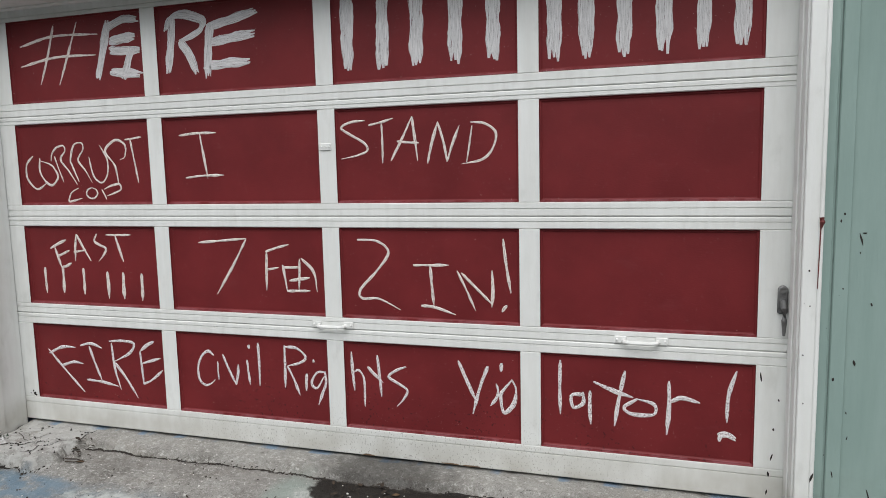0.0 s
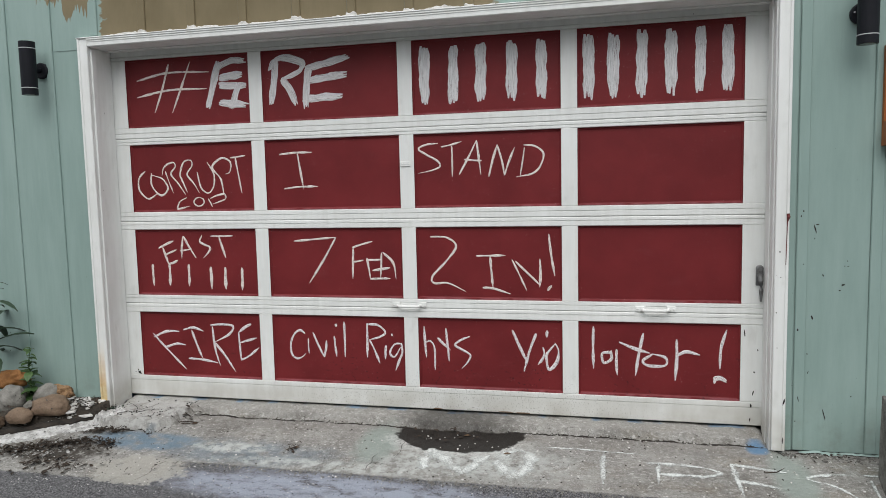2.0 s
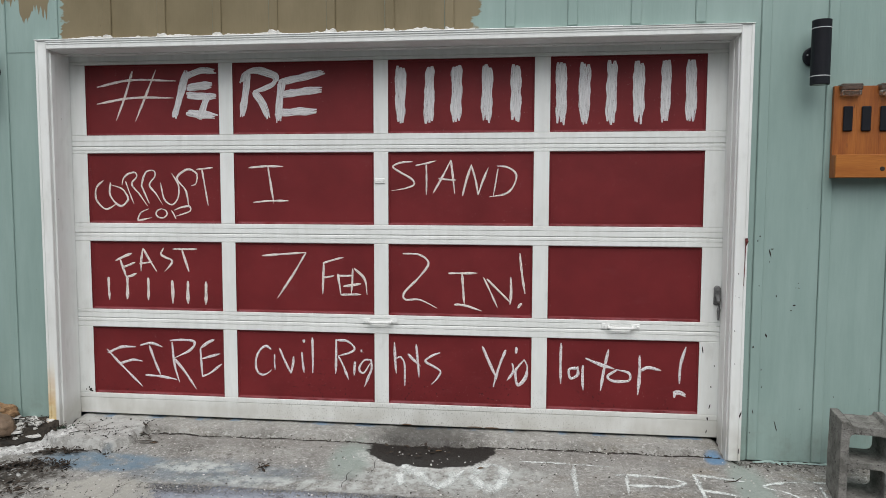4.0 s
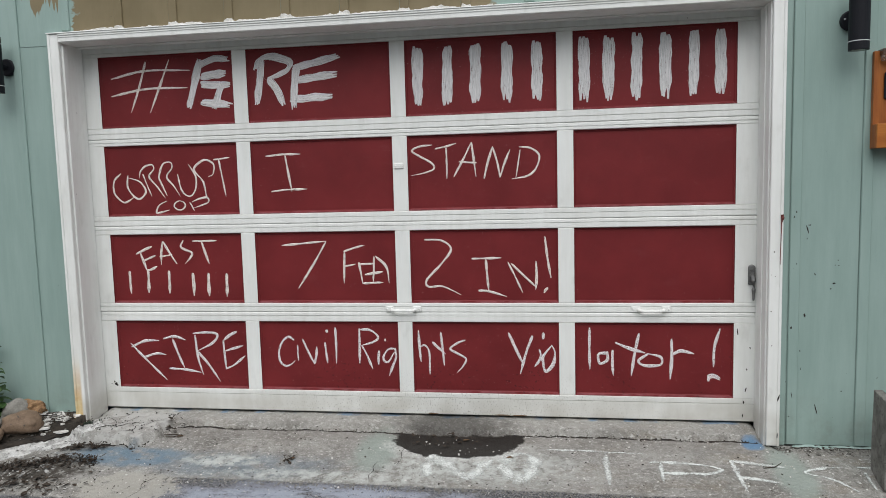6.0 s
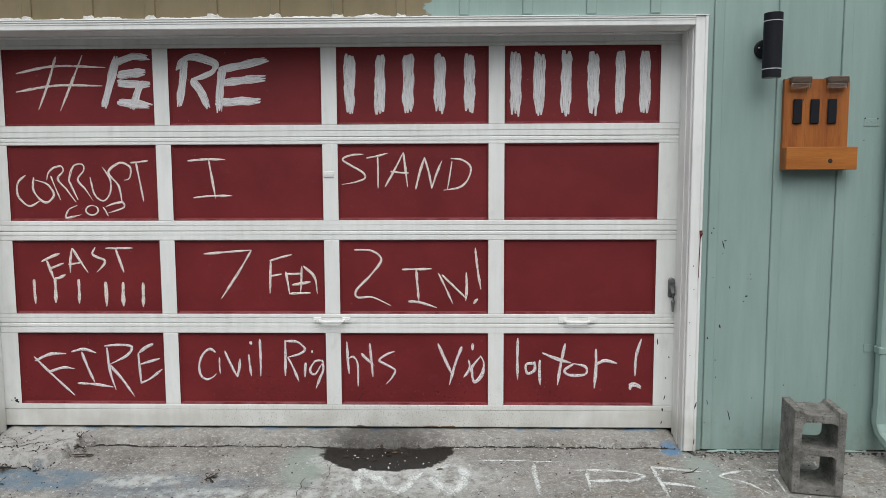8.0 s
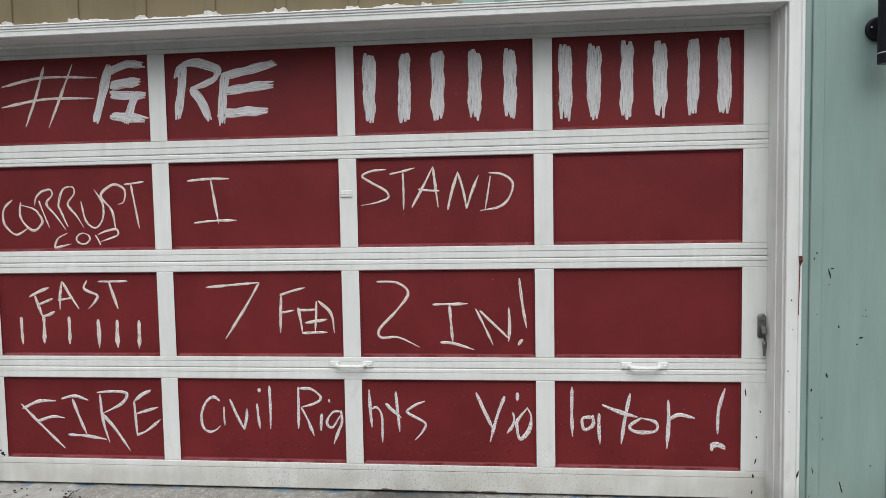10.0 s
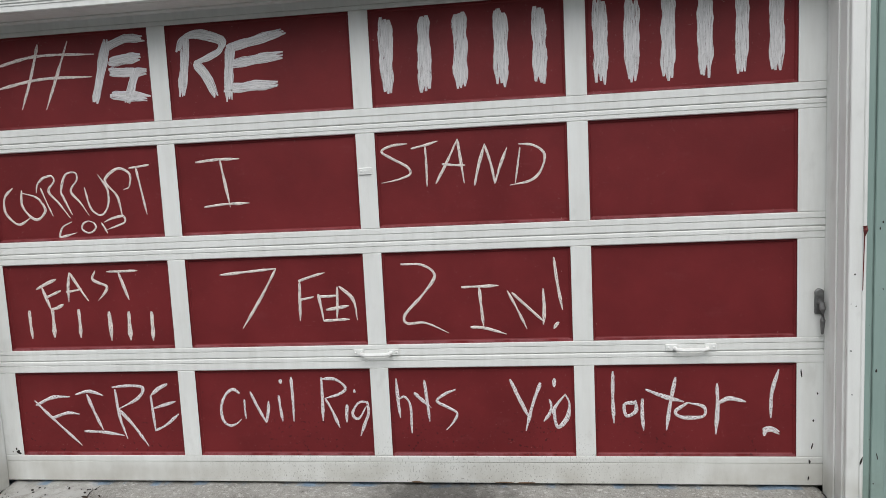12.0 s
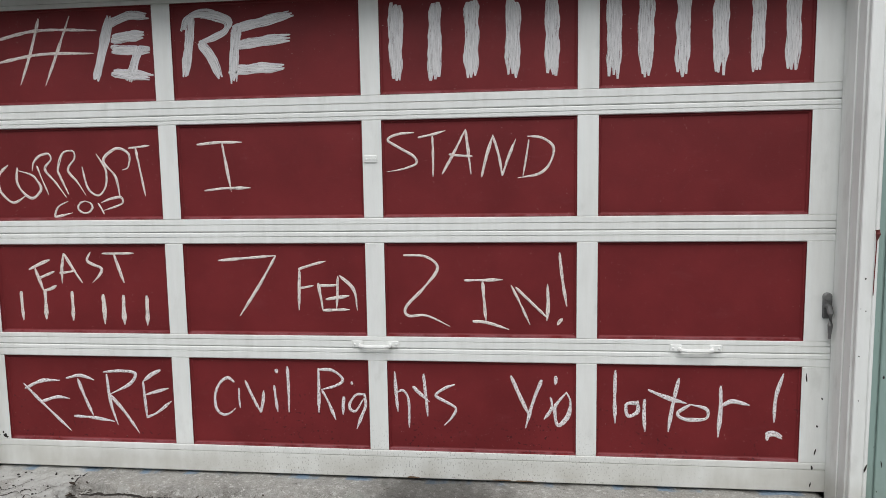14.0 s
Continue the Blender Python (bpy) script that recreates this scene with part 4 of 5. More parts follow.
def spout_pipe(centres, w=0.072, d=0.05):
    bm = bmesh.new()
    last = None
    for (x, y, z), (ax, ay, az) in centres:
        up = Vector((ax, ay, az)).normalized()
        side = Vector((1, 0, 0))
        front = up.cross(side).normalized()
        ring = []
        for k in range(24):
            a = math.tau * k / 24
            r = 1 + 0.05 * math.cos(6 * a)
            cx, cy = math.cos(a), math.sin(a)
            sq = (abs(cx) ** 5 + abs(cy) ** 5) ** (-0.2)
            ring.append(bm.verts.new(Vector((x, y, z)) + side * cx * sq * r * w / 2 + front * cy * sq * r * d / 2))
        if last:
            for k in range(24):
                bm.faces.new((last[k], last[(k + 1) % 24], ring[(k + 1) % 24], ring[k]))
        last = ring
    bmesh.ops.recalc_face_normals(bm, faces=bm.faces)
    return bm


part("pipe", spout_pipe([((0, 0, z), (0, 0, 1)) for z in (0.16, 1.0, 2.0, 3.2)]), WALL, spout)
part("elbow", spout_pipe([((0, 0, 0.19), (0, 0, 1)), ((0, 0, 0.12), (0, 0, 1)), ((0.006, -0.02, 0.07), (0, 0.5, 1)), ((0.02, -0.06, 0.03), (0, 1, 0.8)), ((0.05, -0.16, -0.03), (0, 1, 0.5))], 0.08, 0.056), WALL, spout)
bm = box(-0.080, -0.036, 0.0405, 0.0445, 0.476, 0.516, 0.001)
box(-0.0395, 0.0395, -0.0285, 0.0285, 0.476, 0.516, 0.006, bm)
part("strap", bm, WALL, spout)

# ---- concrete block ----
block = thing("concrete_block", (4.176, -0.485, ground_height(4.176, -0.485) - 0.004), "grey two-core concrete block stood on end on the driveway", "concrete block")


BW, BD, BH, SHELL = 0.222, 0.215, 0.392, 0.035


def roughen(bm):
    """Worn, pitted cement: cut the long edges and jitter the corners."""
    bmesh.ops.subdivide_edges(bm, edges=[e for e in bm.edges if e.calc_length() > 0.05], cuts=3, use_grid_fill=True)
    for v in bm.verts:
        v.co += Vector((noise.noise(v.co * 40), noise.noise(v.co * 40 + Vector((5, 0, 0))), noise.noise(v.co * 40 + Vector((0, 5, 0))))) * 0.0018
    bmesh.ops.recalc_face_normals(bm, faces=bm.faces)
    return bm


def web_mesh(z0, z1):
    """A cross web with rounded shoulders where it meets the shells."""
    bm = bmesh.new()
    a, r = BW / 2 - SHELL, 0.022
    low = [(-a, z0 - r), (-a + 0.007, z0 - 0.007), (-a + r, z0), (a - r, z0), (a - 0.007, z0 - 0.007), (a, z0 - r)] if z0 > 0.01 else [(-a, z0), (a, z0)]
    high = [(a, z1 + r), (a - 0.007, z1 + 0.007), (a - r, z1), (-a + r, z1), (-a + 0.007, z1 + 0.007), (-a, z1 + r)]
    rings = [[bm.verts.new((x, y, z)) for x, z in low + high] for y in (-BD / 2 + 0.002, BD / 2 - 0.002)]
    bm.faces.new(rings[0])
    bm.faces.new(rings[1][::-1])
    for k in range(len(rings[0])):
        n = (k + 1) % len(rings[0])
        bm.faces.new((rings[0][k], rings[0][n], rings[1][n], rings[1][k]))
    return roughen(bm)


for x0 in (-BW / 2, BW / 2 - SHELL):
    part("face_shell", roughen(box(x0, x0 + SHELL, -BD / 2, BD / 2, 0, BH, 0.003)), BLOCK, block)
for z0, z1 in ((0.0, 0.034), (0.182, 0.208), (BH - 0.055, BH - 0.022)):
    part("web", web_mesh(z0, z1), BLOCK, block)
block.rotation_euler = (0, radians(0.6), radians(-9))

# ---- planting bed at the wall ----
bed = tagged(new("planting_bed"), "narrow raised earth bed edged with flaking white curb", "planting bed", kind="structure")


def bed_edge(x):
    """The bed's front edge runs aslant from the frame's foot."""
    return max(-1.1, -0.325 + 0.6 * x + 0.012 * noise.noise(Vector((x * 20, 3, 0))))


def bed_height(x, y):
    """The mound's surface: nearly level, then a bank down to the apron."""
    edge = bed_edge(x)
    t = (y - FACE - 0.01) / (edge - FACE - 0.01)
    top = 0.03 - 0.035 * t + 0.016 * noise.noise(Vector((x * 14, y * 14, 1))) + 0.010 * noise.noise(Vector((x * 45, y * 45, 1)))
    low = ground_height(x, edge) - 0.02
    k = min(1, max(0, (t - 0.66 - 0.1 * noise.noise(Vector((x * 16, 2, 5)))) / 0.34))
    return top + (low - top) * k * (1.3 - 0.3 * k)


def bed_mesh():
    """A low mound against the wall with a slanting front bank."""
    bm = bmesh.new()
    n, m = 90, 30
    grid = []
    for j in range(m + 1):
        row = []
        for i in range(n + 1):
            x = -2.0 + 1.975 * i / n
            edge = bed_edge(x)
            t = j / m
            y = FACE + 0.01 + (edge - FACE - 0.01) * t
            row.append(bm.verts.new((x + (0.012 if i == n and t < 0.7 else 0), y, bed_height(x, y))))
        grid.append(row)
    for a, b in zip(grid, grid[1:]):
        for i in range(n):
            bm.faces.new((a[i], a[i + 1], b[i + 1], b[i]))
    side = [bm.verts.new((v.co.x, v.co.y, -0.12)) for v in (r[-1] for r in grid)]
    for j in range(m):
        bm.faces.new((grid[j][-1], side[j], side[j + 1], grid[j + 1][-1]))
    bmesh.ops.recalc_face_normals(bm, faces=bm.faces)
    return bm


part("soil", bed_mesh(), EARTH, bed, smooth=True)


def curb_mesh():
    """White-painted cement smeared along the bed's foot, ragged on both sides."""
    bm = bmesh.new()
    last = None
    for i in range(150):
        x = -1.3 + 1.40 * i / 149
        wob = 0.035 * noise.noise(Vector((x * 9, 1, 0))) + 0.02 * noise.noise(Vector((x * 33, 2, 0)))
        wide = (0.095 + 1.5 * wob) * min(1, 0.25 + max(0, 0.10 - x) * 5)
        row = []
        for k in range(6):
            a = x + 0.055 * k / 5
            b = bed_edge(x) + 0.02 - wide * k / 5 + (0.015 * noise.noise(Vector((x * 50, k, 4))) if k in (0, 5) else 0)
            row.append(bm.verts.new((a, b, ground_height(a, b) + (0.016, 0.014, 0.011, 0.008, 0.005, -0.003)[k] + 0.005 * noise.noise(Vector((a * 40, b * 40, 3))) + 0.003 * noise.noise(Vector((a * 95, b * 95, 8))))))
        if last:
            for k in range(5):
                bm.faces.new((last[k], row[k], row[k + 1], last[k + 1]))
        last = row
    bmesh.ops.recalc_face_normals(bm, faces=bm.faces)
    return bm


part("curb", curb_mesh(), CURB_WHITE, bed, "flaking white painted cement edge")
for k in range(34):
    x = random.uniform(-0.27, -0.045)
    y = random.uniform(bed_edge(x) + 0.05, -0.205)
    bm = bmesh.new()
    r, turn = random.uniform(0.012, 0.050), random.uniform(0, 6)
    ring = [(x + r * random.uniform(0.7, 1.2) * math.cos(turn + a), y + r * random.uniform(0.35, 0.8) * math.sin(turn + a)) for a in (0, 1.2, 2.4, 3.8, 5.1)]
    zt = bed_height(x, y) + 0.004 + 0.003 * random.random()
    low = [bm.verts.new((a, b, zt - 0.008)) for a, b in ring]
    top = [bm.verts.new((a, b, zt + random.uniform(-0.004, 0.004))) for a, b in ring]
    bm.faces.new(top)
    for i in range(5):
        bm.faces.new((low[i], low[(i + 1) % 5], top[(i + 1) % 5], top[i]))
    part("tile_shard", bm, PEBBLE, bed)


def edging_board():
    """A rotten timber lying along the bank, split and uneven."""
    bm = bmesh.new()
    last = None
    for i in range(61):
        x = -0.80 + 0.75 * i / 60
        y = bed_edge(x) + 0.052 + 0.008 * noise.noise(Vector((x * 12, 0, 6)))
        base = ground_height(x, y) - 0.01
        row = []
        for k, (dy, up) in enumerate(((-0.034, 0.0), (-0.032, 0.030), (-0.012, 0.046), (0.014, 0.050), (0.034, 0.040), (0.036, 0.0))):
            rough = 0.010 * noise.noise(Vector((x * 26, k * 1.7, 2))) + 0.005 * noise.noise(Vector((x * 80, k * 3.1, 5)))
            row.append(bm.verts.new((x, y + dy + rough * 0.6, base + up + (rough if up else 0))))
        if last:
            for k in range(5):
                bm.faces.new((last[k], row[k], row[k + 1], last[k + 1]))
        last = row
    bm.faces.new(last)
    bmesh.ops.recalc_face_normals(bm, faces=bm.faces)
    return bm


part("edging_board", edging_board(), ROTTEN, bed, "dark rotten timber edging, split and damp")
part("rusty_lump", tube([(-0.10, -0.235, 0.0), (-0.06, -0.225, 0.0), (-0.03, -0.222, -0.005)], [0.010, 0.024, 0.018], 8), RUSTY_STONE, bed, "rust-brown lump at the frame foot")


def rock(name, place, size, material, label, rough=0.16, seed=0.0, turn=0.0):
    bm = bmesh.new()
    bmesh.ops.create_icosphere(bm, subdivisions=4, radius=1)
    for v in bm.verts:
        p = v.co.copy()
        k = 1 + rough * noise.noise(p * 1.1 + Vector((seed, 0, 0))) + rough * 0.5 * noise.noise(p * 2.7 + Vector((0, seed, 0))) + rough * 0.28 * noise.noise(p * 7) + rough * 0.12 * noise.noise(p * 19)
        v.co = Vector((p.x * size[0], p.y * size[1], p.z * size[2])) * k
        if v.co.z < -size[2] * 0.7:
            v.co.z = -size[2] * 0.7
    ob = tagged(part(name, bm, material, smooth=True), label, "rock", "rocks in the planting bed")
    ob.location = (place[0], place[1], place[2] + size[2] * 0.62)
    ob.rotation_euler = (0, 0, radians(turn))
    return ob


rock("rock", (-0.275, -0.365, -0.012), (0.108, 0.078, 0.064), TAN_STONE, "smooth tan river rock on the earth bed", 0.22, 3.1, 12)
rock("rock", (-0.395, -0.475, -0.030), (0.082, 0.06, 0.046), TAN_STONE, "small flat tan river rock on the earth bed", 0.2, 7.7, -8)
rock("rock", (-0.545, -0.375, 0.0), (0.075, 0.07, 0.090), GREY_STONE, "pale grey rounded rock in the bed", 0.22, 1.2, 30)
rock("rock", (-0.385, -0.270, 0.01), (0.085, 0.045, 0.070), GREY_STONE, "grey rock leaning by the wall", 0.24, 5.4, 40)
rock("rock", (-0.325, -0.232, 0.035), (0.088, 0.034, 0.050), RUSTY_STONE, "rough ochre flaking stone against the wall", 0.5, 9.3, 0)
rock("rock", (-0.640, -0.275, 0.110), (0.10, 0.060, 0.060), ORANGE_STONE, "rough ochre stone lying across other rocks", 0.45, 2.6, 20)
rock("rock", (-0.53, -0.56, -0.055), (0.085, 0.07, 0.05), TAN_STONE, "tan river rock at the bed's edge", 0.2, 6.1, 60)
rock("rock", (-0.435, -0.36, 0.0), (0.032, 0.028, 0.03), GREY_STONE, "small grey pebble between larger rocks", 0.25, 4.4, 0)


def leaf_into(bm, root, tip, width, droop=0.3):
    root, tip = Vector(root), Vector(tip)
    ahead = tip - root
    side = ahead.cross(Vector((0, 0, 1)))
    side = side.normalized() if side.length > 1e-4 else Vector((1, 0, 0))
    rows = []
    for t, w in ((0, 0.1), (0.25, 0.8), (0.5, 1.0), (0.75, 0.7), (1, 0.03)):
        p = root + ahead * t - Vector((0, 0, droop * ahead.length * t * t))
        rows.append([bm.verts.new(p - side * width * w / 2), bm.verts.new(p - Vector((0, 0, width * 0.12))), bm.verts.new(p + side * width * w / 2)])
    for a, b in zip(rows, rows[1:]):
        bm.faces.new((a[0], a[1], b[1], b[0]))
        bm.faces.new((a[1], a[2], b[2], b[1]))


def plant(place, height, leaves, length, width, material, label, lean=(0, 0), low=0.1):
    ob = thing("plant", place, label, "plant")
    top = Vector((lean[0], lean[1], height))
    line = [Vector((0, 0, -0.03)), top * 0.33 + Vector((0.01, 0, 0)), top * 0.66 - Vector((0.008, 0, 0)), top]
    part("stem", tube(line, [0.005, 0.004, 0.003, 0.0015], 6), material, ob)
    for k in range(leaves):
        t = low + (1 - low) * (k + 0.5) / leaves
        root = top * t
        a = k * 2.4 + random.uniform(-0.9, 0.9)
        size = length * (1.15 - 0.75 * t) * random.uniform(0.55, 1.25)
        bm = bmesh.new()
        leaf_into(bm, root, root + Vector((math.cos(a), math.sin(a), random.uniform(-0.1, 0.8))) * size, width * size / length * random.uniform(0.7, 1.2), random.uniform(0.1, 0.7))
        part("leaf", bm, material, ob)
    return ob


plant((-0.490, -0.300, 0.02), 0.34, 34, 0.085, 0.070, LEAF, "small green leafy weed growing between the rocks", (0.03, 0.0), 0.05)
plant((-0.72, -0.30, 0.02), 0.74, 22, 0.27, 0.075, DARK_LEAF, "dark green shrub with long narrow leaves by the wall", (0.06, -0.02), 0.35)

# ---- chalk marks on the apron ----
chalk = thing("chalk_marks", (3.0, -0.35, -0.07), "dusty half-worn white chalk lettering on the concrete", "chalk marks")
for ch, x, y, w, h, half in (("chalk_N", 2.02, -0.60, 0.31, 0.22, 0.050), ("chalk_O", 2.39, -0.57, 0.15, 0.24, 0.055), ("chalk_bar", 2.60, -0.60, 0.47, 0.31, 0.013), ("chalk_stem", 2.885, -0.60, 0.01, 0.29, 0.027), ("chalk_R", 3.08, -0.57, 0.33, 0.19, 0.021), ("chalk_E", 3.47, -0.61, 0.23, 0.27, 0.024), ("chalk_S", 3.78, -0.58, 0.20, 0.21, 0.015), ("chalk_P", 4.02, -0.56, 0.07, 0.19, 0.015)):
    for strokes in HANDWRITING[ch].split("|"):
        bm = bmesh.new()
        points = [Vector([float(v) for v in p.split(",")]) for p in strokes.split()]
        points = [Vector((x + p.x * w, y + p.y * h)) for p in points]
        count[0] += 1
        ribbon(bm, smooth_line(points, 0.012), half, lambda q, lift: (q.x - 3.0, q.y + 0.35, ground_height(q.x, q.y) + 0.07 + 0.004 + lift), count[0] * 0.37, 0.0006)
        part("chalk_stroke", bm, CHALK, chalk)

# ---- cracks ----
def crack(points, half):
    bm = bmesh.new()
    count[0] += 1
    ribbon(bm, smooth_line([Vector(q) for q in points], 0.006), half, lambda q, lift: (q.x, q.y, ground_height(q.x, q.y) + 0.003 + lift), count[0] * 0.71, 0.0004)
    part("crack", bm, CHIP, ground)


x = 0.50
while x < 3.60:
    long = random.uniform(0.10, 0.42)
    pts = [(x + k * 0.02, lip_front(x + k * 0.02, -0.14) - 0.006 + random.uniform(-0.003, 0.003)) for k in range(int(min(long, 3.64 - x) / 0.02) + 2)]
    crack(pts, random.uniform(0.0022, 0.0045))
    x += long + random.uniform(0.0, 0.05) * (1 if x > 1.9 else 2.5)
crack([(0.02 + k * 0.03, lip_front(0.02 + k * 0.03, -0.33) - 0.006) for k in range(14)], 0.0075)
crack([(0.475, -0.14), (0.468, -0.09), (0.476, -0.03)], 0.0025)
crack([(0.12, -0.30), (0.19, -0.25), (0.24, -0.27), (0.30, -0.20), (0.33, -0.21)], 0.0035)
crack([(3.655, -0.015), (3.672, -0.06), (3.676, -0.11), (3.69, -0.17), (3.72, -0.215)], 0.006)
crack([(3.70, -0.21), (3.76, -0.205), (3.80, -0.192), (3.82, -0.20), (3.87, -0.186), (4.02, -0.184), (4.10, -0.190), (4.30, -0.184), (4.60, -0.186)], 0.0045)
crack([(-0.02, -0.19), (-0.005, -0.12), (0.0, -0.04)], 0.006)
crack([(1.755, -0.625), (1.750, -0.585), (1.762, -0.55), (1.752, -0.51), (1.765, -0.46)], 0.0016)
crack([(1.86, -0.50), (1.875, -0.43), (1.865, -0.36), (1.88, -0.30)], 0.0010)
crack([(1.765, -0.56), (1.79, -0.55), (1.83, -0.56)], 0.0014)
crack([(0.70, -0.68), (0.66, -0.74), (0.68, -0.80), (0.64, -0.88)], 0.0011)
crack([(0.30, -0.33), (0.34, -0.29), (0.33, -0.24), (0.40, -0.20), (0.44, -0.15)], 0.0022)
crack([(0.05, -0.20), (0.12, -0.17), (0.20, -0.19), (0.27, -0.14)], 0.0018)

# ---- litter on the apron ----
def scatter(name, label, category, number, spot, size, material, flat=0.5, height=ground_height):
    bm = bmesh.new()
    for _ in range(number):
        x, y = spot()
        r = size * random.uniform(0.4, 1.4)
        m = Matrix.LocRotScale((x, y, height(x, y) + r * flat * 0.5), Euler((random.uniform(-0.4, 0.4), random.uniform(-0.4, 0.4), random.uniform(0, 6))), (r, r * random.uniform(0.4, 1), r * flat))
        bmesh.ops.create_icosphere(bm, subdivisions=1, radius=1, matrix=m)
    return tagged(part(name, bm, material), label, category, kind="stuff")


def dry_spot():
    while True:
        x, y = random.uniform(0.1, 3.7), -0.15 - abs(random.gauss(0, 0.11))
        if math.hypot((x - 2.13) / 0.36, (y + 0.21) / 0.17) > 1 or random.random() < 0.04:
            return x, y


scatter("paint_flakes", "tiny white paint flakes scattered on the concrete", "paint flakes", 150, dry_spot, 0.0034, PEBBLE)


def by_lip():
    x = random.uniform(0.3, 3.65)
    return x, lip_front(x, -0.14) - 0.008 + random.gauss(0, 0.007)


scatter("grit", "dark grit collected in the crack at the concrete lip", "grit", 700, by_lip, 0.0045, EARTH)
scatter("grit", "dark crumbs scattered over the concrete apron", "grit", 420, lambda: (random.uniform(0.0, 4.5), random.uniform(-0.85, -0.14)), 0.0045, EARTH)


def litter(label, number, spot, size, height=ground_height):
    """Matted dead leaves and stalks."""
    bm = bmesh.new()
    for _ in range(number):
        x, y = spot()
        a, r = random.uniform(0, math.tau), size * random.uniform(0.5, 1.5)
        z = height(x, y) + random.uniform(0.002, 0.026)
        leaf_into(bm, (x, y, z), (x + r * math.cos(a), y + r * math.sin(a), z + random.uniform(-0.006, 0.012)), r * random.choice((0.10, 0.16, 0.35, 0.55, 0.7)), random.uniform(-0.3, 0.5))
    return tagged(part("dead_leaves", bm, LITTER, None), label, "leaf litter", kind="stuff")


def beside_curb():
    x = random.uniform(-0.30, 0.30)
    return x + random.gauss(0, 0.02), -0.555 + 0.45 * min(x, 0.05) - abs(random.gauss(0, 0.05))


litter("dark matted leaf litter along the white curb", 900, beside_curb, 0.019)
litter("dark crumbs of leaf litter at the broken slab's edge", 110, lambda: (random.uniform(0.02, 0.26), -0.415 + random.gauss(0, 0.018)), 0.022)
litter("dark leaf litter on the asphalt", 120, lambda: (random.gauss(0.10, 0.12), -0.80 + random.gauss(0, 0.05)), 0.028)
litter("dark leaf crumbs in the crack beside the frame foot", 60, lambda: (random.gauss(0.0, 0.03), -0.235 + random.gauss(0, 0.03)), 0.018)
def on_bed():
    x = random.uniform(-0.85, -0.06)
    return x, random.uniform(bed_edge(x) + 0.015, -0.19)


litter("rotting leaves and stalks on the earth bed", 380, on_bed, 0.028, bed_height)
scatter("bed_gravel", "small grey gravel and crumbs on the earth bed", "gravel", 260, on_bed, 0.008, GREY_STONE, 0.6, bed_height)
scatter("crumbs", "grey crumbs of mortar and grit along the wall foot", "crumbs", 150, lambda: (random.uniform(3.72, 4.65), -0.195 - abs(random.gauss(0, 0.03))), 0.005, BLOCK)
litter("dry stalks on the concrete by the lip", 30, lambda: (random.gauss(0.54, 0.05), -0.20 + random.gauss(0, 0.03)), 0.022)
litter("dark crumbled leaf on the concrete", 26, lambda: (random.gauss(1.30, 0.018), -0.49 + random.gauss(0, 0.02)), 0.016)
scatter("grit", "dark grit along the foot of the wall", "grit", 160, lambda: (random.uniform(3.72, 4.7), -0.19 - abs(random.gauss(0, 0.012))), 0.006, EARTH)
for points in (((1.27, -0.45), (1.29, -0.48), (1.32, -0.50)), ((1.28, -0.49), (1.31, -0.46), (1.32, -0.44)), ((3.60, -0.41), (3.66, -0.39), (3.70, -0.35)), ((0.50, -0.26), (0.56, -0.25), (0.62, -0.26)), ((0.52, -0.28), (0.57, -0.275), (0.60, -0.25))):
    line = [(x, y, ground_height(x, y) + 0.006) for x, y in points]
    tagged(part("twig", tube(line, [0.002, 0.0026, 0.001], 6), LITTER), "short dry brown twig on the concrete", "twig", "twigs on the apron")
for x, y in ((1.30, -0.47), (2.40, -0.39), (2.16, -0.20), (0.58, -0.27)):
    bm = bmesh.new()
    leaf_into(bm, (0, 0, 0.006), (0.035, 0.01, 0.014), 0.022, 0.2)
    ob = tagged(part("fallen_leaf", bm, DRY_LEAF), "small curled brown fallen leaf on the concrete", "leaf", "fallen leaves")
    ob.location = (x, y, ground_height(x, y))

# ---- chipped paint ----
def chips(parent, spots, y, material):
    """Flaked spots in a wall plane: centre, half width and half height of each."""
    bm = bmesh.new()
    for x, z, wide, tall in spots:
        n, lean = 9, random.uniform(-0.3, 0.3)
        ring = []
        for k in range(n):
            a = k * math.tau / n
            up = tall * random.uniform(0.65, 1.1) * math.sin(a)
            ring.append(bm.verts.new((x + wide * random.uniform(0.6, 1.2) * math.cos(a) + lean * up, y, z + up)))
        mid = bm.verts.new((x, y - 0.0012, z))
        for k in range(n):
            bm.faces.new((ring[k], ring[(k + 1) % n], mid))
    return tagged(part("paint_chips", bm, material, parent, "dark chips where paint has flaked off"), kind="stuff")


chips(wall, [(3.850, 1.024, 0.003, 0.022), (3.860, 1.046, 0.007, 0.003), (3.888, 0.807, 0.003, 0.007), (3.990, 0.875, 0.003, 0.003), (3.979, 0.851, 0.002, 0.002), (3.993, 0.850, 0.004, 0.002), (3.974, 0.763, 0.008, 0.005), (3.960, 0.736, 0.004, 0.003), (3.845, 0.606, 0.004, 0.012)], FACE - 0.0015, CHIP)
chips(wall, [(3.833, 0.341, 0.002, 0.007), (3.907, 0.138, 0.003, 0.030), (3.827, 0.430, 0.002, 0.006), (3.848, 0.98, 0.002, 0.004), (4.180, 0.30, 0.002, 0.004)], FACE - 0.0015, CHIP)
chips(wall, [(3.786, 1.086, 0.003, 0.006), (3.796, 1.110, 0.003, 0.005), (3.790, 0.211, 0.002, 0.016), (3.782, 0.547, 0.004, 0.008), (3.800, 0.860, 0.002, 0.004)], FACE - 0.0105, CHIP)
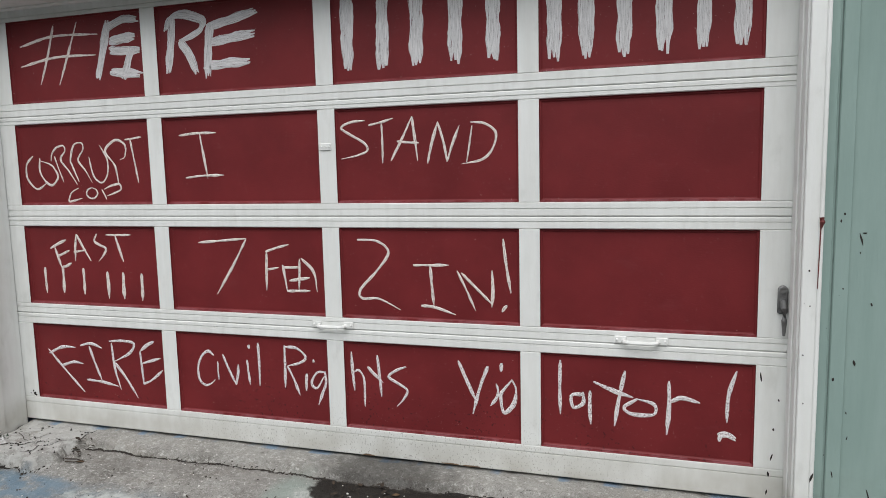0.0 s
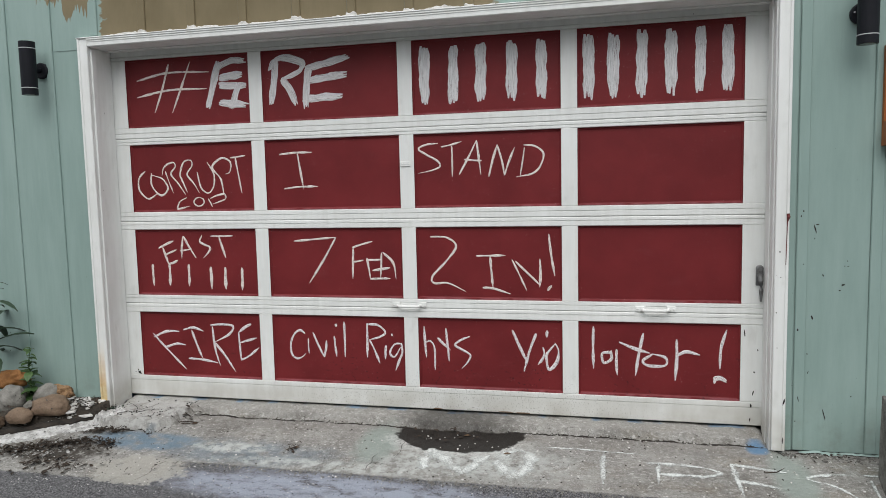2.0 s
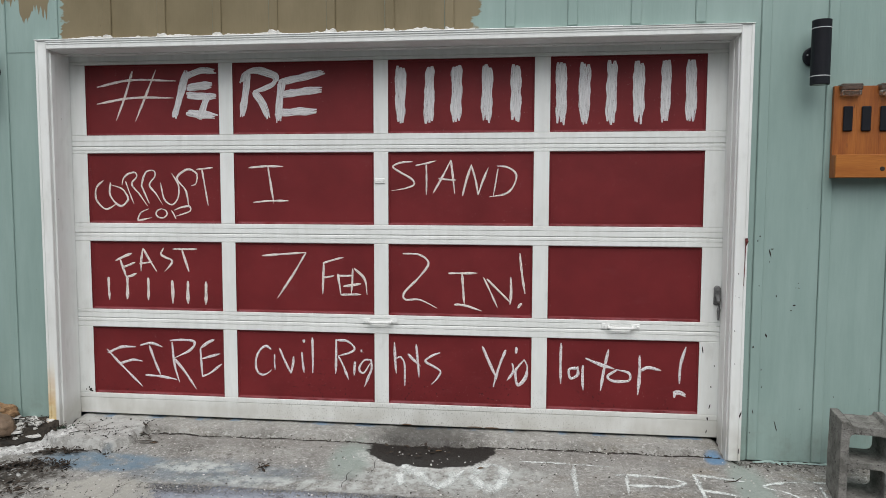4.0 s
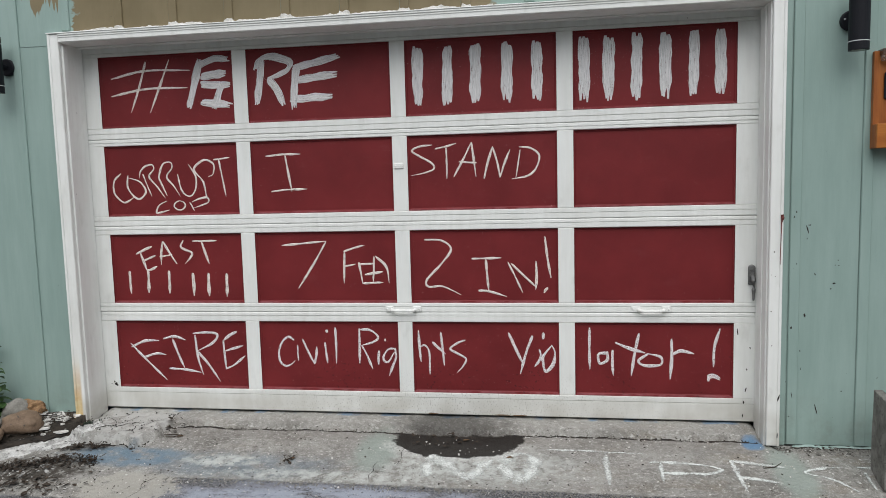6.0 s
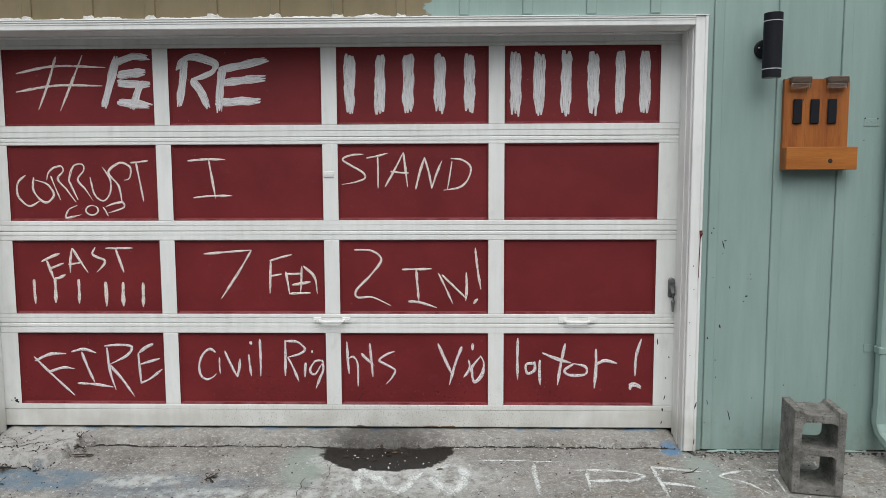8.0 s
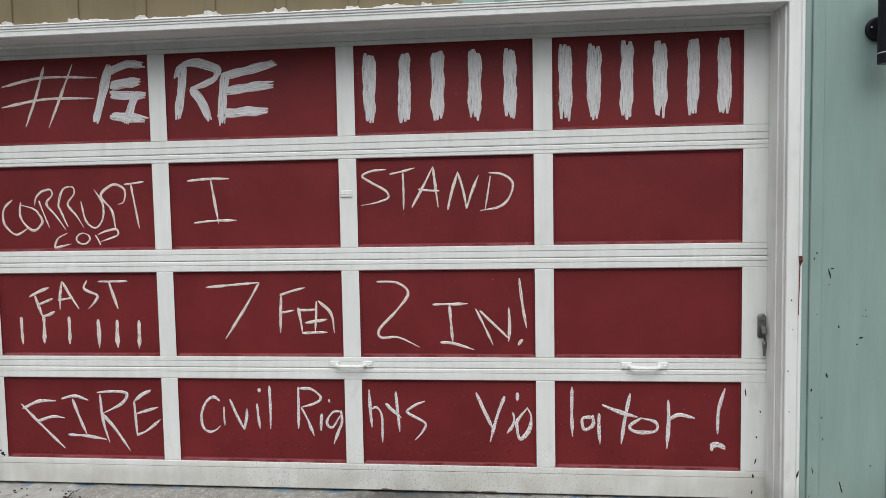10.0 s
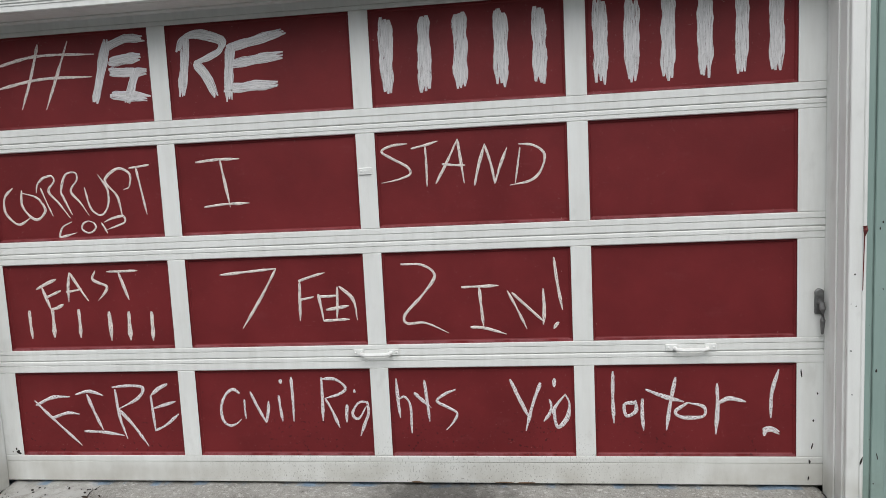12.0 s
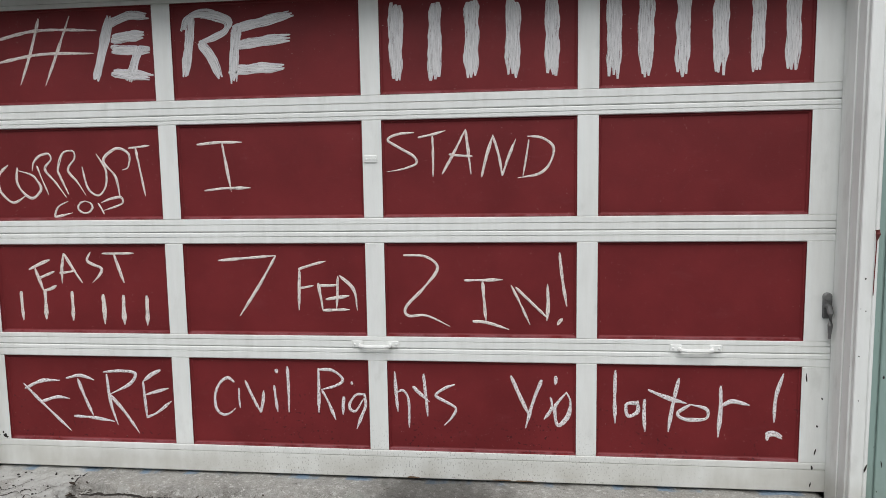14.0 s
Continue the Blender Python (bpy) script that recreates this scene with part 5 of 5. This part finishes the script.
chips(frame_ob, [(3.724, 0.202, 0.004, 0.022), (3.721, 0.010, 0.003, 0.020)], TRIM - 0.0070, CHIP)
chips(frame_ob, [(3.690, 0.46, 0.002, 0.003), (3.684, 0.63, 0.003, 0.003), (3.700, 0.80, 0.002, 0.003), (3.694, 0.92, 0.003, 0.004)], TRIM - 0.0010, CHIP)
chips(door, [(3.581 - 1.84, 0.485, 0.003, 0.022), (3.644 - 1.84, 0.401, 0.003, 0.006), (3.629 - 1.84, 0.286, 0.004, 0.006), (3.625 - 1.84, 0.177, 0.003, 0.015), (3.615 - 1.84, 0.112, 0.004, 0.011), (3.611 - 1.84, 0.038, 0.003, 0.012)], -0.0008, CHIP)
chips(door, [(0.058 - 1.84, 0.148, 0.010, 0.010), (0.048 - 1.84, 0.162, 0.005, 0.006), (0.066 - 1.84, 0.140, 0.008, 0.005), (0.030 - 1.84, 0.150, 0.003, 0.005)], -0.0008, CHIP)
chips(door, [(1.97 - 1.84, 0.012, 0.030, 0.005), (2.36 - 1.84, 0.012, 0.050, 0.004), (2.45 - 1.84, 0.011, 0.05, 0.004)], -0.0008, RUST_EDGE)
bm = tube([(3.724, TRIM - 0.0065, 1.10), (3.726, TRIM - 0.0078, 1.085), (3.722, TRIM - 0.0075, 1.06), (3.719, TRIM - 0.0070, 0.86)], [0.008, 0.009, 0.0022, 0.0015], 7)
part("red_smear", bm, DRIED_RED, frame_ob, "dried dark red paint drip")

# ---- crumbs and wet debris, last ----
random.seed(77)
scatter("gravel", "pale gravel crumbs scattered over the worn concrete", "gravel", 230, lambda: (random.uniform(0.5, 4.4), random.uniform(-0.72, -0.15)), 0.0055, PEBBLE, 0.6)
scatter("gravel", "pale grit lying in the damp hollow", "gravel", 9, lambda: (random.gauss(2.13, 0.14), random.gauss(-0.21, 0.05)), 0.0042, PEBBLE, 0.6)
litter("brown leaf scraps in the damp hollow", 46, lambda: (random.gauss(2.08, 0.13), random.gauss(-0.22, 0.05)), 0.022)
scatter("crumbs", "broken mortar lumps along the wall foot", "crumbs", 60, lambda: (random.uniform(3.72, 4.3), -0.20 - abs(random.gauss(0, 0.02))), 0.011, BLOCK)
scatter("gravel", "loose grey aggregate along the edge of the asphalt", "gravel", 700, lambda: (random.uniform(0.75, 4.3), -0.672 - abs(random.gauss(0, 0.022))), 0.0048, GREY_STONE, 0.7)
scatter("gravel", "pale stones worn proud of the asphalt", "gravel", 450, lambda: (random.uniform(-0.3, 3.2), random.uniform(-1.0, -0.69)), 0.0032, PEBBLE, 0.5)
scatter("grit", "black grains in the asphalt", "grit", 500, lambda: (random.uniform(-0.3, 3.2), random.uniform(-1.0, -0.70)), 0.0030, CHIP, 0.5)
scatter("grit", "dark crumbs on the broken slab", "grit", 70, lambda: (random.uniform(-0.02, 0.5), random.uniform(-0.36, -0.03)), 0.0050, CHIP, 0.6)
scatter("crumbs", "broken white flakes off the curb", "crumbs", 70, lambda: (random.uniform(-0.35, 0.12), random.uniform(-0.80, -0.50)), 0.0095, CURB_WHITE, 0.45)

# moss at the frame's foot
bm = bmesh.new()
for _ in range(130):
    a, r = random.uniform(0, math.tau), abs(random.gauss(0, 0.022))
    x, y = 0.035 + 1.5 * r * math.cos(a), -0.235 + r * math.sin(a)
    z = ground_height(x, y)
    leaf_into(bm, (x, y, z - 0.002), (x + random.uniform(-0.01, 0.01), y + random.uniform(-0.01, 0.01), z + random.uniform(0.008, 0.022)), 0.006, 0.2)
tagged(part("moss", bm, DARK_LEAF), "small dark tuft of moss at the frame's foot", "moss", kind="stuff")


def foot_ridge(x0, x1):
    """Ragged mortar along the wall's foot, painted over with the wall."""
    bm = bmesh.new()
    last = None
    n = int((x1 - x0) / 0.006)
    for i in range(n + 1):
        x = x0 + (x1 - x0) * i / n
        out = 0.010 + 0.012 * noise.noise(Vector((x * 9, 3, 1))) + 0.006 * noise.noise(Vector((x * 47, 3, 2)))
        up = 0.006 + 0.010 * noise.noise(Vector((x * 13, 8, 1))) + 0.006 * noise.noise(Vector((x * 60, 8, 2)))
        z = ground_height(x, FACE - out)
        row = [bm.verts.new(q) for q in ((x, FACE - 0.001, z + max(up, 0.003) + 0.004), (x, FACE - out * 0.5, z + max(up, 0.003)), (x, FACE - out, z + 0.002), (x, FACE - out - 0.003, z - 0.006))]
        if last:
            for k in range(3):
                bm.faces.new((last[k], row[k], row[k + 1], last[k + 1]))
        last = row
    bmesh.ops.recalc_face_normals(bm, faces=bm.faces)
    return bm


part("foot_ridge", foot_ridge(3.80, 4.62), WALL, wall, "ragged mortar ridge painted over in sage teal")
